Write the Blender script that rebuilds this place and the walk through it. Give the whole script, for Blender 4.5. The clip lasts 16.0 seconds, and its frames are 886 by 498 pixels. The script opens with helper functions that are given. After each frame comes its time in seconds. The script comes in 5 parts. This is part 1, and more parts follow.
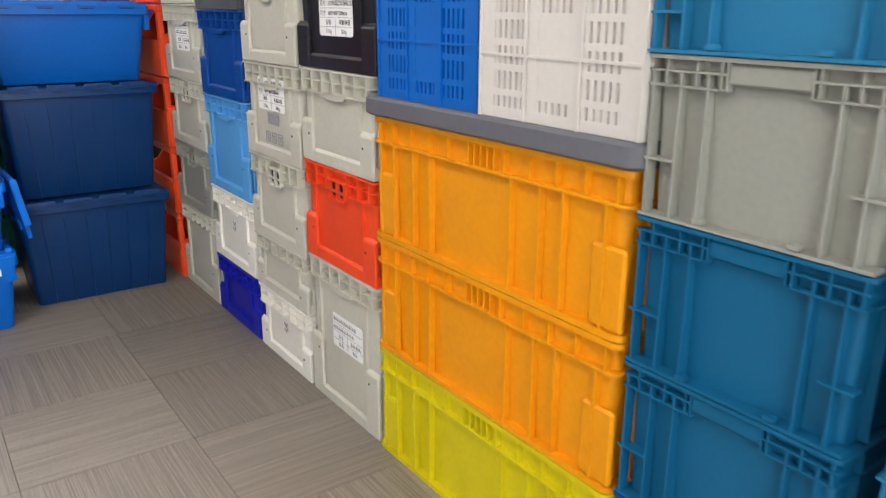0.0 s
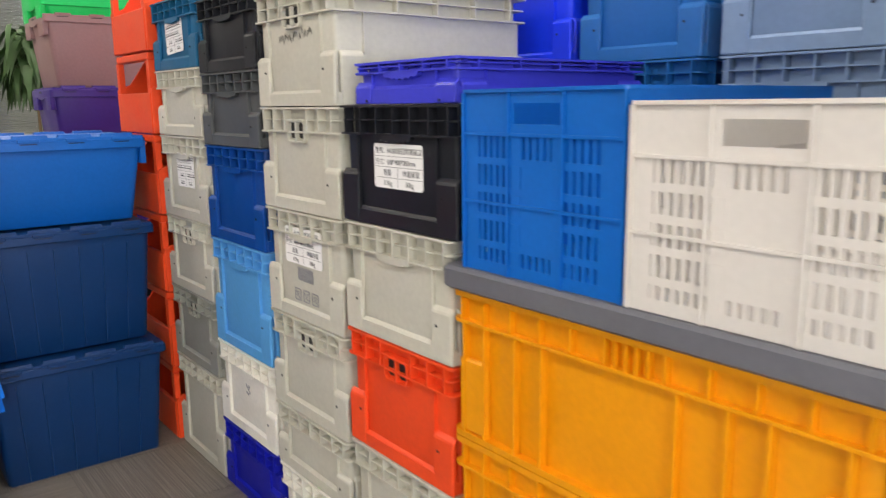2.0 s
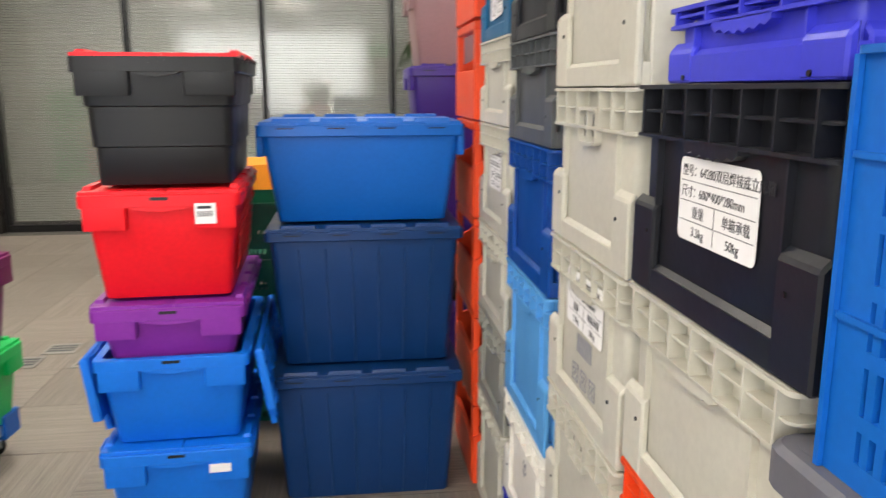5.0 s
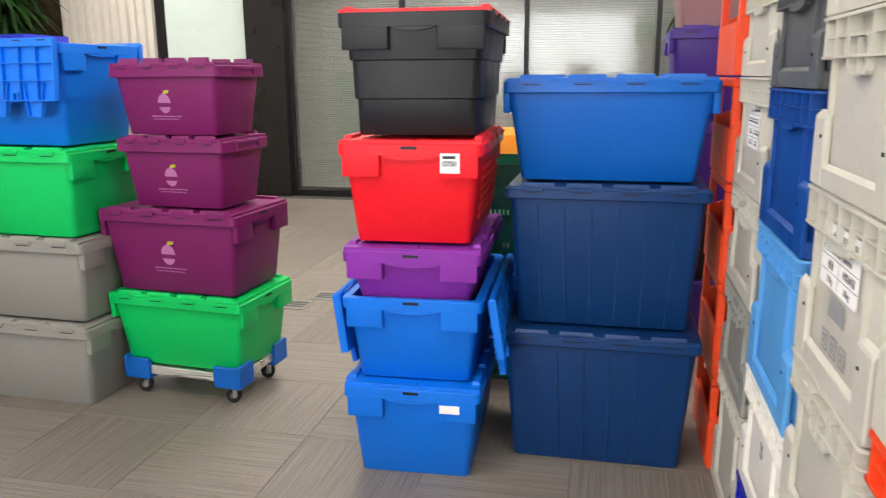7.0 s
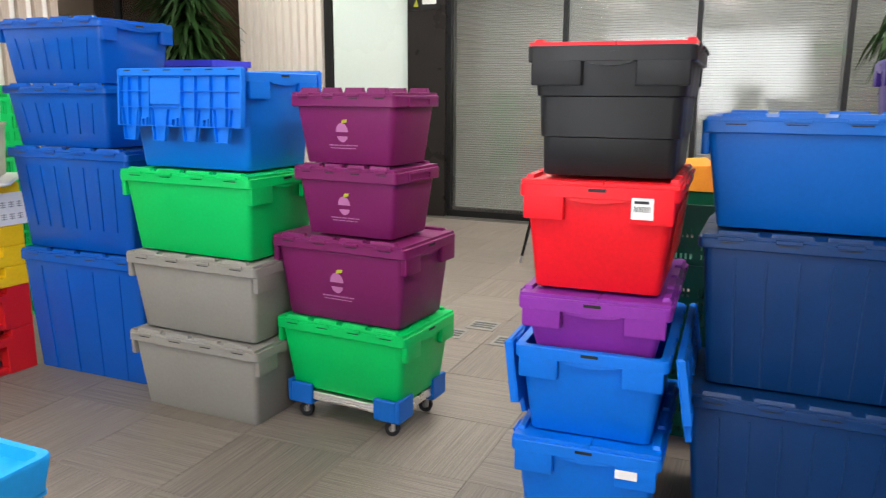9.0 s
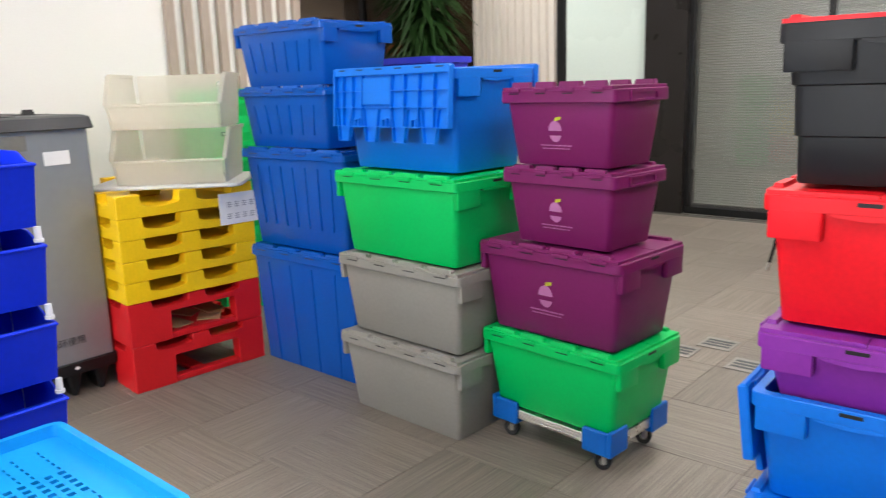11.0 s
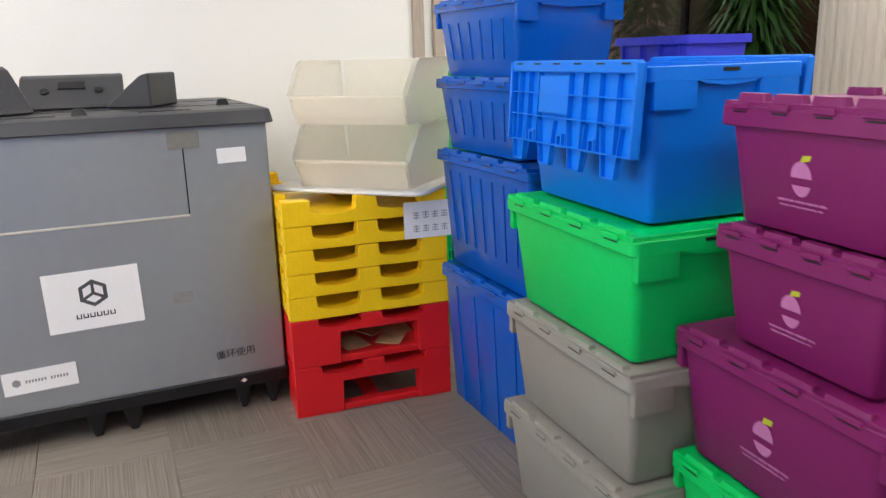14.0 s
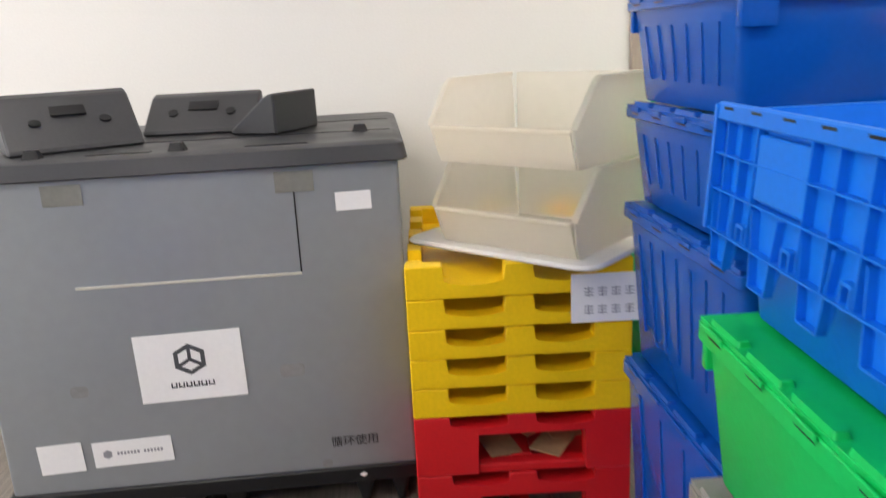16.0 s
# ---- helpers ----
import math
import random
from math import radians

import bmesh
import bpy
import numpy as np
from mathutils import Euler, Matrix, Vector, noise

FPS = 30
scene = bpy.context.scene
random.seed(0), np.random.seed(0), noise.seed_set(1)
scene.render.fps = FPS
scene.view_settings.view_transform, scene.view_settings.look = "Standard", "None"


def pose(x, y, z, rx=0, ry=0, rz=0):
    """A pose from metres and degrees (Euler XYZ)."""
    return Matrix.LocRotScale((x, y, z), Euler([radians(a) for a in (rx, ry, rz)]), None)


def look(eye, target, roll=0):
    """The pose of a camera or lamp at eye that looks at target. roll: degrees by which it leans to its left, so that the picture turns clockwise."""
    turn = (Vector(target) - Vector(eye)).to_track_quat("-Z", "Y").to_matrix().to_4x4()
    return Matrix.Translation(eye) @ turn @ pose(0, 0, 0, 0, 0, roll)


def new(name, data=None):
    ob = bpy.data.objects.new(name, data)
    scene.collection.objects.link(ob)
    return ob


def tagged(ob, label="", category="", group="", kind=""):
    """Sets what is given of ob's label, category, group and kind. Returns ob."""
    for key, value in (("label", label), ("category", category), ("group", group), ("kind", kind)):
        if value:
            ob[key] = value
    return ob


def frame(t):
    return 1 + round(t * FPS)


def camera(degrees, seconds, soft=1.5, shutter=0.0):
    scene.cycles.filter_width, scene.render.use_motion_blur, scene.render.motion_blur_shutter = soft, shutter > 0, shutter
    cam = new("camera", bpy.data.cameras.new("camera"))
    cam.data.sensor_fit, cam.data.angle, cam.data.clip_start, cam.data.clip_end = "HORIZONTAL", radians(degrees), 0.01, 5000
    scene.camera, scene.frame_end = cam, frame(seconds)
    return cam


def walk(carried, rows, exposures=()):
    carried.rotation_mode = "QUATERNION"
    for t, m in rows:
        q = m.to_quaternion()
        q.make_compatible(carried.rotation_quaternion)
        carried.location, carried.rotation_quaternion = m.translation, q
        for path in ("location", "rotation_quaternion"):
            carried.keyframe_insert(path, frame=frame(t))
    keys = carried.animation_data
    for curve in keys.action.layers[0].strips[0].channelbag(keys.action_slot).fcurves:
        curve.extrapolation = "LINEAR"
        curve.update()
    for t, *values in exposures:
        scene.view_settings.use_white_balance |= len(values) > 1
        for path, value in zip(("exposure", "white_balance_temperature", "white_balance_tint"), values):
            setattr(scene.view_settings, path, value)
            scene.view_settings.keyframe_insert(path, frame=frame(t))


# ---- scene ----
cam = camera(60.1, 16.0, soft=1.2, shutter=0.5)
PATH = [
    (0, (0.119, 0.134, 1.114), (1.227, 1.687, 0.511), 0.3),
    (0.5, (0.103, 0.028, 1.12), (1.197, 1.57, 0.468), -0.1),
    (1, (0.111, 0.171, 1.166), (1.22, 1.73, 0.585), -0.4),
    (1.5, (0.112, 0.382, 1.225), (1.315, 1.918, 0.786), -0.9),
    (2, (0.143, 0.595, 1.217), (1.357, 2.139, 0.842), -0.7),
    (2.5, (0.188, 0.846, 1.239), (1.314, 2.466, 0.909), -1.9),
    (3, (0.203, 1.042, 1.233), (1.31, 2.677, 0.911), -2.6),
    (3.2, (0.225, 1.089, 1.233), (1.316, 2.734, 0.91), -2.5),
    (5.3, (0.713, 1.136, 1.195), (0.759, 3.09, 0.77), -0.3),
    (5.5, (0.731, 1.131, 1.174), (0.666, 3.08, 0.731), -0.6),
    (6, (0.756, 1.122, 1.15), (0.506, 3.053, 0.693), -1.0),
    (6.5, (0.74, 1.116, 1.136), (0.38, 3.031, 0.685), -0.9),
    (7, (0.713, 1.141, 1.128), (0.29, 3.046, 0.687), -0.4),
    (7.5, (0.672, 1.159, 1.169), (0.137, 3.045, 0.771), 0.3),
    (8, (0.652, 1.176, 1.174), (0.025, 3.038, 0.802), 0.4),
    (8.2, (0.636, 1.184, 1.168), (-0.022, 3.035, 0.79), 0.4),
    (10.3, (0.516, 1.361, 1.194), (-0.539, 3.011, 0.786), -0.8),
    (10.5, (0.512, 1.384, 1.191), (-0.608, 2.99, 0.782), -1.1),
    (11, (0.513, 1.486, 1.191), (-0.769, 2.962, 0.772), -1.7),
    (11.5, (0.521, 1.557, 1.191), (-0.892, 2.904, 0.758), -2.3),
    (12, (0.52, 1.631, 1.202), (-0.968, 2.89, 0.754), -2.6),
    (12.5, (0.458, 1.767, 1.238), (-1.139, 2.876, 0.773), -3.0),
    (13, (0.438, 1.976, 1.259), (-1.221, 2.991, 0.793), -2.7),
    (13.5, (0.385, 2.204, 1.257), (-1.352, 3.069, 0.771), -1.8),
    (14, (0.227, 2.333, 1.273), (-1.549, 3.114, 0.785), -1.7),
    (14.5, (0.046, 2.499, 1.286), (-1.783, 3.169, 0.833), -2.2),
    (15, (-0.117, 2.619, 1.325), (-1.992, 3.094, 0.819), -1.6),
    (15.5, (-0.265, 2.731, 1.344), (-2.155, 3.038, 0.767), -2.7),
    (16, (-0.432, 2.82, 1.361), (-2.359, 2.971, 0.846), -2.9),
]
walk(cam, [(t, look(eye, target, roll)) for t, eye, target, roll in PATH],
     [(0, -0.28, 6250, 10), (3.2, -0.26, 6650, 10), (5.5, 0.04, 6550, 10), (7.0, 0.13, 6350, 11), (10.5, -0.03, 6200, 11), (13.0, -0.10, 6150, 12), (16.0, -0.30, 6350, 13)])

# ---------------- light ----------------
world = bpy.data.worlds.new("world")
scene.world = world
world.use_nodes = True
wn = world.node_tree
sky = wn.nodes.new("ShaderNodeTexSky")
sky.sky_type, sky.sun_disc, sky.sun_elevation, sky.sun_rotation = "NISHITA", False, radians(40), radians(120)
wn.nodes["Background"].inputs[1].default_value = 0.12
wn.links.new(sky.outputs[0], wn.nodes["Background"].inputs[0])
CEIL = 2.9
# unseen ceiling: panel spots assumed, last four added to brighten the back
LAMP_SPOTS = [(-2.3, 1.6), (-0.4, 1.6), (1.3, 1.6), (-2.3, 4.6), (-0.4, 4.6), (1.3, 4.6), (-0.4, -1.0), (-2.3, -1.0), (-3.6, 6.9), (-1.2, 6.9), (1.2, 6.9), (-6.0, 6.6)]


def area(name, x, y, z, sx, sy, watts, target, colour=(1, 1, 1)):
    data = bpy.data.lights.new(name, "AREA")
    data.shape, data.size, data.size_y, data.energy, data.color = "RECTANGLE", sx, sy, watts, colour
    ob = new(name, data)
    ob.matrix_world = look((x, y, z), target)
    return ob


for lx, ly in LAMP_SPOTS:
    area("panel_lamp", lx, ly, CEIL - 0.05, 0.55, 1.15, ((36 if ly > 4 else 22) if ly < 6 else 24) * (0.7 if lx < -2 else 0.7 if 0 < lx and ly < 4 else 1.0), (lx, ly, 0), (1.0, 0.92, 0.80))
area("window_lamp", 3.28, 1.2, 1.6, 1.7, 4.0, 110, (0, 1.4, 1.0), (0.92, 0.96, 1.0))
# added fill light from the unseen south side, not a known window
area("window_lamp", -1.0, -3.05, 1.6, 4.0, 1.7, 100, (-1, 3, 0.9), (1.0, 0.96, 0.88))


# ---------------- materials ----------------
def material(name, colour, rough=0.4, metal=0.0, spread=0.08, grain=60.0, bump=0.05, trans=0.0, emit=0.0, coarse=3.0, smooth_alpha=1.0, ior=1.46, scale=(1, 1, 1), sub=0.0):
    m = bpy.data.materials.new(name)
    m.use_nodes = True
    t = m.node_tree
    b = t.nodes["Principled BSDF"]
    b.inputs["Roughness"].default_value = rough
    b.inputs["Metallic"].default_value = metal
    b.inputs["IOR"].default_value = ior
    if not trans:
        b.inputs["Specular IOR Level"].default_value = 0.36
    if trans:
        b.inputs["Transmission Weight"].default_value = trans
    if smooth_alpha < 1:
        b.inputs["Alpha"].default_value = smooth_alpha
    if emit:
        b.inputs["Emission Color"].default_value = (*colour, 1)
        b.inputs["Emission Strength"].default_value = emit
    coord = t.nodes.new("ShaderNodeTexCoord")
    mapping = t.nodes.new("ShaderNodeMapping")
    mapping.inputs["Scale"].default_value = scale
    t.links.new(coord.outputs["Object"], mapping.inputs[0])
    fine, wide = t.nodes.new("ShaderNodeTexNoise"), t.nodes.new("ShaderNodeTexNoise")
    fine.inputs["Scale"].default_value, wide.inputs["Scale"].default_value = grain, coarse
    fine.inputs["Detail"].default_value = wide.inputs["Detail"].default_value = 4
    for n in (fine, wide):
        t.links.new(mapping.outputs[0], n.inputs["Vector"])
    info = t.nodes.new("ShaderNodeObjectInfo")
    total = t.nodes.new("ShaderNodeMath")
    total.operation = "ADD"
    t.links.new(fine.outputs[0], total.inputs[0])
    t.links.new(wide.outputs[0], total.inputs[1])
    ramp = t.nodes.new("ShaderNodeMapRange")
    ramp.inputs[1].default_value, ramp.inputs[2].default_value = 0.65, 1.35
    ramp.inputs[3].default_value, ramp.inputs[4].default_value = 1 - spread, 1 + spread
    t.links.new(total.outputs[0], ramp.inputs[0])
    mul = t.nodes.new("ShaderNodeMix")
    mul.data_type, mul.blend_type = "RGBA", "MULTIPLY"
    mul.inputs[0].default_value = 1
    mul.inputs[6].default_value = (*colour, 1)
    t.links.new(ramp.outputs[0], mul.inputs[7])
    t.links.new(mul.outputs[2], b.inputs["Base Color"])
    rr = t.nodes.new("ShaderNodeMapRange")
    rr.inputs[1].default_value, rr.inputs[2].default_value = 0.3, 0.7
    rr.inputs[3].default_value, rr.inputs[4].default_value = max(0.02, rough - 0.08), min(1, rough + 0.1)
    t.links.new(wide.outputs[0], rr.inputs[0])
    t.links.new(rr.outputs[0], b.inputs["Roughness"])
    if bump:
        bn = t.nodes.new("ShaderNodeBump")
        bn.inputs["Strength"].default_value, bn.inputs["Distance"].default_value = bump, 0.004
        t.links.new(fine.outputs[0], bn.inputs["Height"])
        t.links.new(bn.outputs[0], b.inputs["Normal"])
    return m


def plastic(name, r, g, b, rough=0.42, spread=0.07):
    return material(name, (r, g, b), rough, spread=spread, grain=90, bump=0.06, coarse=5)


M = {
    "grey": plastic("warm_grey_plastic", 0.53, 0.51, 0.435),
    "cream": plastic("cream_white_plastic", 0.78, 0.75, 0.68),
    "midgrey": plastic("mid_grey_plastic", 0.30, 0.30, 0.265),
    "darkgrey": plastic("dark_grey_plastic", 0.075, 0.08, 0.085, 0.5),
    "black": plastic("black_plastic", 0.012, 0.013, 0.018, 0.42),
    # also colours flat patches that stand in for shaded slots and holes
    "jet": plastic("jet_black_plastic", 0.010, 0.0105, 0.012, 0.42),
    "navyblue": plastic("royal_blue_plastic", 0.003, 0.055, 0.28),
    "sky": plastic("sky_blue_plastic", 0.10, 0.34, 0.70),
    "ultra": plastic("ultramarine_plastic", 0.008, 0.012, 0.36),
    "violet": plastic("blue_violet_plastic", 0.045, 0.05, 0.58),
    "teal": plastic("teal_blue_plastic", 0.005, 0.105, 0.23, 0.5),
    "tealpale": plastic("pale_teal_plastic", 0.02, 0.17, 0.33, 0.5),
    "orange": plastic("orange_red_plastic", 0.80, 0.07, 0.015),
    "amber": plastic("amber_yellow_plastic", 0.78, 0.30, 0.002),
    "lemon": plastic("lemon_yellow_plastic", 0.62, 0.52, 0.004),
    "yellow": plastic("pallet_yellow_plastic", 0.88, 0.56, 0.003),
    "red": plastic("red_plastic", 0.85, 0.008, 0.018),
    "palred": plastic("pallet_red_plastic", 0.62, 0.012, 0.016, 0.38),
    "blue": plastic("bright_blue_plastic", 0.003, 0.115, 0.48),
    "brightblue": plastic("clear_blue_plastic", 0.003, 0.16, 0.70),
    "deepblue": plastic("deep_blue_plastic", 0.004, 0.036, 0.14, 0.36),
    "cobalt": plastic("cobalt_plastic", 0.004, 0.085, 0.43, 0.17),
    "binblue": plastic("bin_blue_plastic", 0.006, 0.035, 0.72),
    "tray": plastic("light_blue_plastic", 0.012, 0.30, 0.74),
    "purple": plastic("purple_plastic", 0.22, 0.025, 0.32),
    "maroon": plastic("maroon_purple_plastic", 0.17, 0.010, 0.10, 0.45),
    "green": plastic("bright_green_plastic", 0.002, 0.53, 0.11),
    "darkgreen": plastic("dark_green_plastic", 0.004, 0.12, 0.06),
    "boxgrey": plastic("box_grey_plastic", 0.27, 0.26, 0.235, 0.5),
    "slate": plastic("slate_plastic", 0.13, 0.13, 0.15, 0.55),
    "navy": plastic("dark_navy_plastic", 0.012, 0.11, 0.36),
    "steelblue": plastic("grey_blue_plastic", 0.17, 0.25, 0.40),
    "mauve": plastic("dusty_mauve_plastic", 0.28, 0.17, 0.17, 0.5),
    "violetdark": plastic("dark_violet_plastic", 0.045, 0.02, 0.20),
    "white": plastic("white_plastic", 0.80, 0.80, 0.80, 0.4),
    "basketwhite": material("milky_white_plastic", (0.64, 0.60, 0.56), 0.35, spread=0.04, grain=80, bump=0.04),
    "clear": material("frosted_clear_plastic", (0.97, 0.93, 0.85), 0.5, spread=0.03, grain=40, bump=0.03, trans=0.8, ior=1.15),
    "sheet": material("cloudy_white_plastic", (0.86, 0.85, 0.82), 0.35, spread=0.04, trans=0.3, ior=1.2),
    "sleeve": material("grey_sleeve_board", (0.30, 0.315, 0.325), 0.5, metal=0.45, spread=0.04, grain=25, bump=0.0, coarse=1.5),
    "lid": plastic("charcoal_lid_plastic", 0.042, 0.043, 0.047, 0.4),
    "paper": material("white_paper", (0.82, 0.81, 0.80), 0.7, spread=0.03, bump=0.02),
    "ink": material("black_ink", (0.03, 0.03, 0.035), 0.6, spread=0.05, bump=0),
    "greyink": material("grey_ink", (0.28, 0.28, 0.30), 0.6, spread=0.05, bump=0),
    "pinkink": material("pale_pink_ink", (0.42, 0.15, 0.34), 0.5, spread=0.05, bump=0),
    "lime": material("lime_ink", (0.42, 0.45, 0.03), 0.5, spread=0.05, bump=0),
    "tape": material("beige_tape", (0.22, 0.215, 0.19), 0.4, spread=0.1),
    "smear": material("brown_smear", (0.25, 0.25, 0.245), 0.5, spread=0.15),
    "card": material("brown_cardboard", (0.42, 0.26, 0.13), 0.8, spread=0.15),
    "alu": material("brushed_aluminium", (0.75, 0.74, 0.72), 0.3, metal=1, spread=0.06, scale=(1, 12, 12)),
    "rubber": material("black_rubber", (0.02, 0.02, 0.022), 0.7),
    "wall": material("white_painted_wall", (0.82, 0.80, 0.76), 0.75, spread=0.03, grain=120, bump=0.05, coarse=1),
    "ceiling": material("white_ceiling_paint", (0.80, 0.80, 0.78), 0.85, spread=0.03),
    "slat": material("grey_oak_slat", (0.40, 0.33, 0.27), 0.6, spread=0.18, grain=14, scale=(8, 8, 0.7)),
    "flute": material("cream_fluted_panel", (0.74, 0.69, 0.62), 0.6, spread=0.05, grain=20, scale=(6, 6, 0.5)),
    "frame": material("black_window_frame", (0.015, 0.015, 0.016), 0.4, metal=0.3),
    "pillar": material("dark_bronze_panel", (0.022, 0.019, 0.018), 0.3, metal=0.2, spread=0.12),
    "blind": material("grey_blind_slat", (0.27, 0.27, 0.25), 0.5, spread=0.05),
    "frost": material("pale_green_frosted_glass", (0.70, 0.80, 0.74), 0.3, spread=0.03, bump=0.0, coarse=0.8),
    "glass": material("clear_glass", (0.97, 0.99, 0.98), 0.03, spread=0.0, bump=0, trans=1.0),
    "darkglass": material("smoked_glass", (0.42, 0.36, 0.31), 0.03, spread=0.05, bump=0, trans=1.0),
    "inner": material("back_office_wall", (0.42, 0.42, 0.40), 0.8, spread=0.1, grain=4, coarse=0.7),
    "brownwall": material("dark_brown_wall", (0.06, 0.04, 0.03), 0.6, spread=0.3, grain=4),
    "leaf": material("green_leaf", (0.035, 0.075, 0.022), 0.45, spread=0.3, grain=8),
    "leafdark": material("dark_green_leaf", (0.02, 0.06, 0.012), 0.5, spread=0.3, grain=8),
    "stem": material("brown_stem", (0.16, 0.11, 0.06), 0.7, spread=0.2),
    "panel": material("lamp_diffuser", (1.0, 0.97, 0.92), 0.6, spread=0.0, bump=0, emit=4.0),
    "copper": material("copper_shade", (0.75, 0.25, 0.10), 0.25, metal=1.0),
    "oak": material("pale_oak", (0.5, 0.33, 0.17), 0.5, spread=0.15, grain=20, scale=(1, 10, 10)),
    "chair": plastic("mustard_orange_shell", 0.75, 0.26, 0.02, 0.5),
    "metal": material("grey_vent_metal", (0.30, 0.285, 0.26), 0.45, metal=0.4, spread=0.2),
    "skyglow": material("bright_daylight", (0.85, 0.92, 1.0), 0.5, spread=0.0, bump=0, emit=2.5),
}


def carpet():
    m = bpy.data.materials.new("striped_carpet_tile")
    m.use_nodes = True
    t = m.node_tree
    b = t.nodes["Principled BSDF"]
    b.inputs["Roughness"].default_value = 0.55
    b.inputs["Specular IOR Level"].default_value = 0.8
    coord, info = t.nodes.new("ShaderNodeTexCoord"), t.nodes.new("ShaderNodeObjectInfo")
    offs = t.nodes.new("ShaderNodeVectorMath")
    offs.operation = "MULTIPLY_ADD"
    offs.inputs[1].default_value = (1, 1, 1)
    comb = t.nodes.new("ShaderNodeMath")
    comb.operation = "MULTIPLY"
    comb.inputs[1].default_value = 37.0
    t.links.new(info.outputs["Random"], comb.inputs[0])
    t.links.new(coord.outputs["Object"], offs.inputs[0])
    t.links.new(comb.outputs[0], offs.inputs[2])
    lines = t.nodes.new("ShaderNodeMapping")
    lines.inputs["Scale"].default_value = (3.0, 250, 1)
    t.links.new(offs.outputs[0], lines.inputs[0])
    n1 = t.nodes.new("ShaderNodeTexNoise")
    n1.inputs["Scale"].default_value, n1.inputs["Detail"].default_value = 1.0, 3
    t.links.new(lines.outputs[0], n1.inputs["Vector"])
    n2 = t.nodes.new("ShaderNodeTexNoise")
    n2.inputs["Scale"].default_value, n2.inputs["Detail"].default_value = 420, 2
    t.links.new(offs.outputs[0], n2.inputs["Vector"])
    ramp = t.nodes.new("ShaderNodeValToRGB")
    ramp.color_ramp.elements[0].position, ramp.color_ramp.elements[0].color = 0.28, (0.125, 0.105, 0.087, 1)
    ramp.color_ramp.elements[1].position, ramp.color_ramp.elements[1].color = 0.74, (0.272, 0.231, 0.19, 1)
    t.links.new(n1.outputs[0], ramp.inputs[0])
    var = t.nodes.new("ShaderNodeMapRange")
    var.inputs[3].default_value, var.inputs[4].default_value = 0.88, 1.10
    t.links.new(info.outputs["Random"], var.inputs[0])
    mix = t.nodes.new("ShaderNodeMix")
    mix.data_type, mix.blend_type = "RGBA", "MULTIPLY"
    mix.inputs[0].default_value = 1
    t.links.new(ramp.outputs[0], mix.inputs[6])
    t.links.new(var.outputs[0], mix.inputs[7])
    var2 = t.nodes.new("ShaderNodeMapRange")
    var2.inputs[1].default_value, var2.inputs[2].default_value = 0.3, 0.7
    var2.inputs[3].default_value, var2.inputs[4].default_value = 0.75, 1.2
    t.links.new(n2.outputs[0], var2.inputs[0])
    mix2 = t.nodes.new("ShaderNodeMix")
    mix2.data_type, mix2.blend_type = "RGBA", "MULTIPLY"
    mix2.inputs[0].default_value = 1
    t.links.new(mix.outputs[2], mix2.inputs[6])
    t.links.new(var2.outputs[0], mix2.inputs[7])
    t.links.new(mix2.outputs[2], b.inputs["Base Color"])
    bn = t.nodes.new("ShaderNodeBump")
    bn.inputs["Strength"].default_value, bn.inputs["Distance"].default_value = 0.5, 0.003
    t.links.new(n1.outputs[0], bn.inputs["Height"])
    t.links.new(bn.outputs[0], b.inputs["Normal"])
    return m


M["carpet"] = carpet()
M["carpetbase"] = material("dark_carpet_backing", (0.10, 0.095, 0.088), 0.95)


# ---------------- mesh helpers ----------------
def rrect(hx, hy, r, n=3):
    r = max(0.0005, min(r, hx * 0.98, hy * 0.98))
    pts = []
    for cx, cy, a0 in ((hx - r, hy - r, 0), (-hx + r, hy - r, 90), (-hx + r, -hy + r, 180), (hx - r, -hy + r, 270)):
        for k in range(n + 1):
            a = radians(a0 + 90 * k / n)
            pts.append((cx + r * math.cos(a), cy + r * math.sin(a)))
    return pts


def loft(bm, rings, cx=0.0, cy=0.0, n=3, loop=False):
    """Rounded rectangles (z, half x, half y, corner radius), skinned one to the next; closed by caps, or into a ring."""
    rows = [[bm.verts.new((cx + x, cy + y, z)) for x, y in rrect(hx, hy, r, n)] for z, hx, hy, r in rings]
    count = len(rows[0])
    pairs = list(zip(rows, rows[1:])) + ([(rows[-1], rows[0])] if loop else [])
    for a, b in pairs:
        for k in range(count):
            bm.faces.new((a[k], a[(k + 1) % count], b[(k + 1) % count], b[k]))
    if not loop:
        bm.faces.new(list(reversed(rows[0])))
        bm.faces.new(rows[-1])
    return bm


def add_box(bm, x0, x1, y0, y1, z0, z1):
    v = [bm.verts.new((x, y, z)) for z in (z0, z1) for x, y in ((x0, y0), (x1, y0), (x1, y1), (x0, y1))]
    for f in ((3, 2, 1, 0), (4, 5, 6, 7), (0, 1, 5, 4), (1, 2, 6, 5), (2, 3, 7, 6), (3, 0, 4, 7)):
        bm.faces.new([v[k] for k in f])
    return bm


def prism(bm, pts, axis, a, b):
    """A polygon in the plane across axis (0: y-z, 1: x-z, 2: x-y), pushed from a to b."""
    def place(p, d):
        return {0: (d, p[0], p[1]), 1: (p[0], d, p[1]), 2: (p[0], p[1], d)}[axis]
    lo, hi = [bm.verts.new(place(p, a)) for p in pts], [bm.verts.new(place(p, b)) for p in pts]
    n = len(pts)
    bm.faces.new(lo)
    bm.faces.new(list(reversed(hi)))
    for k in range(n):
        bm.faces.new((lo[k], hi[k], hi[(k + 1) % n], lo[(k + 1) % n]))
    return bm


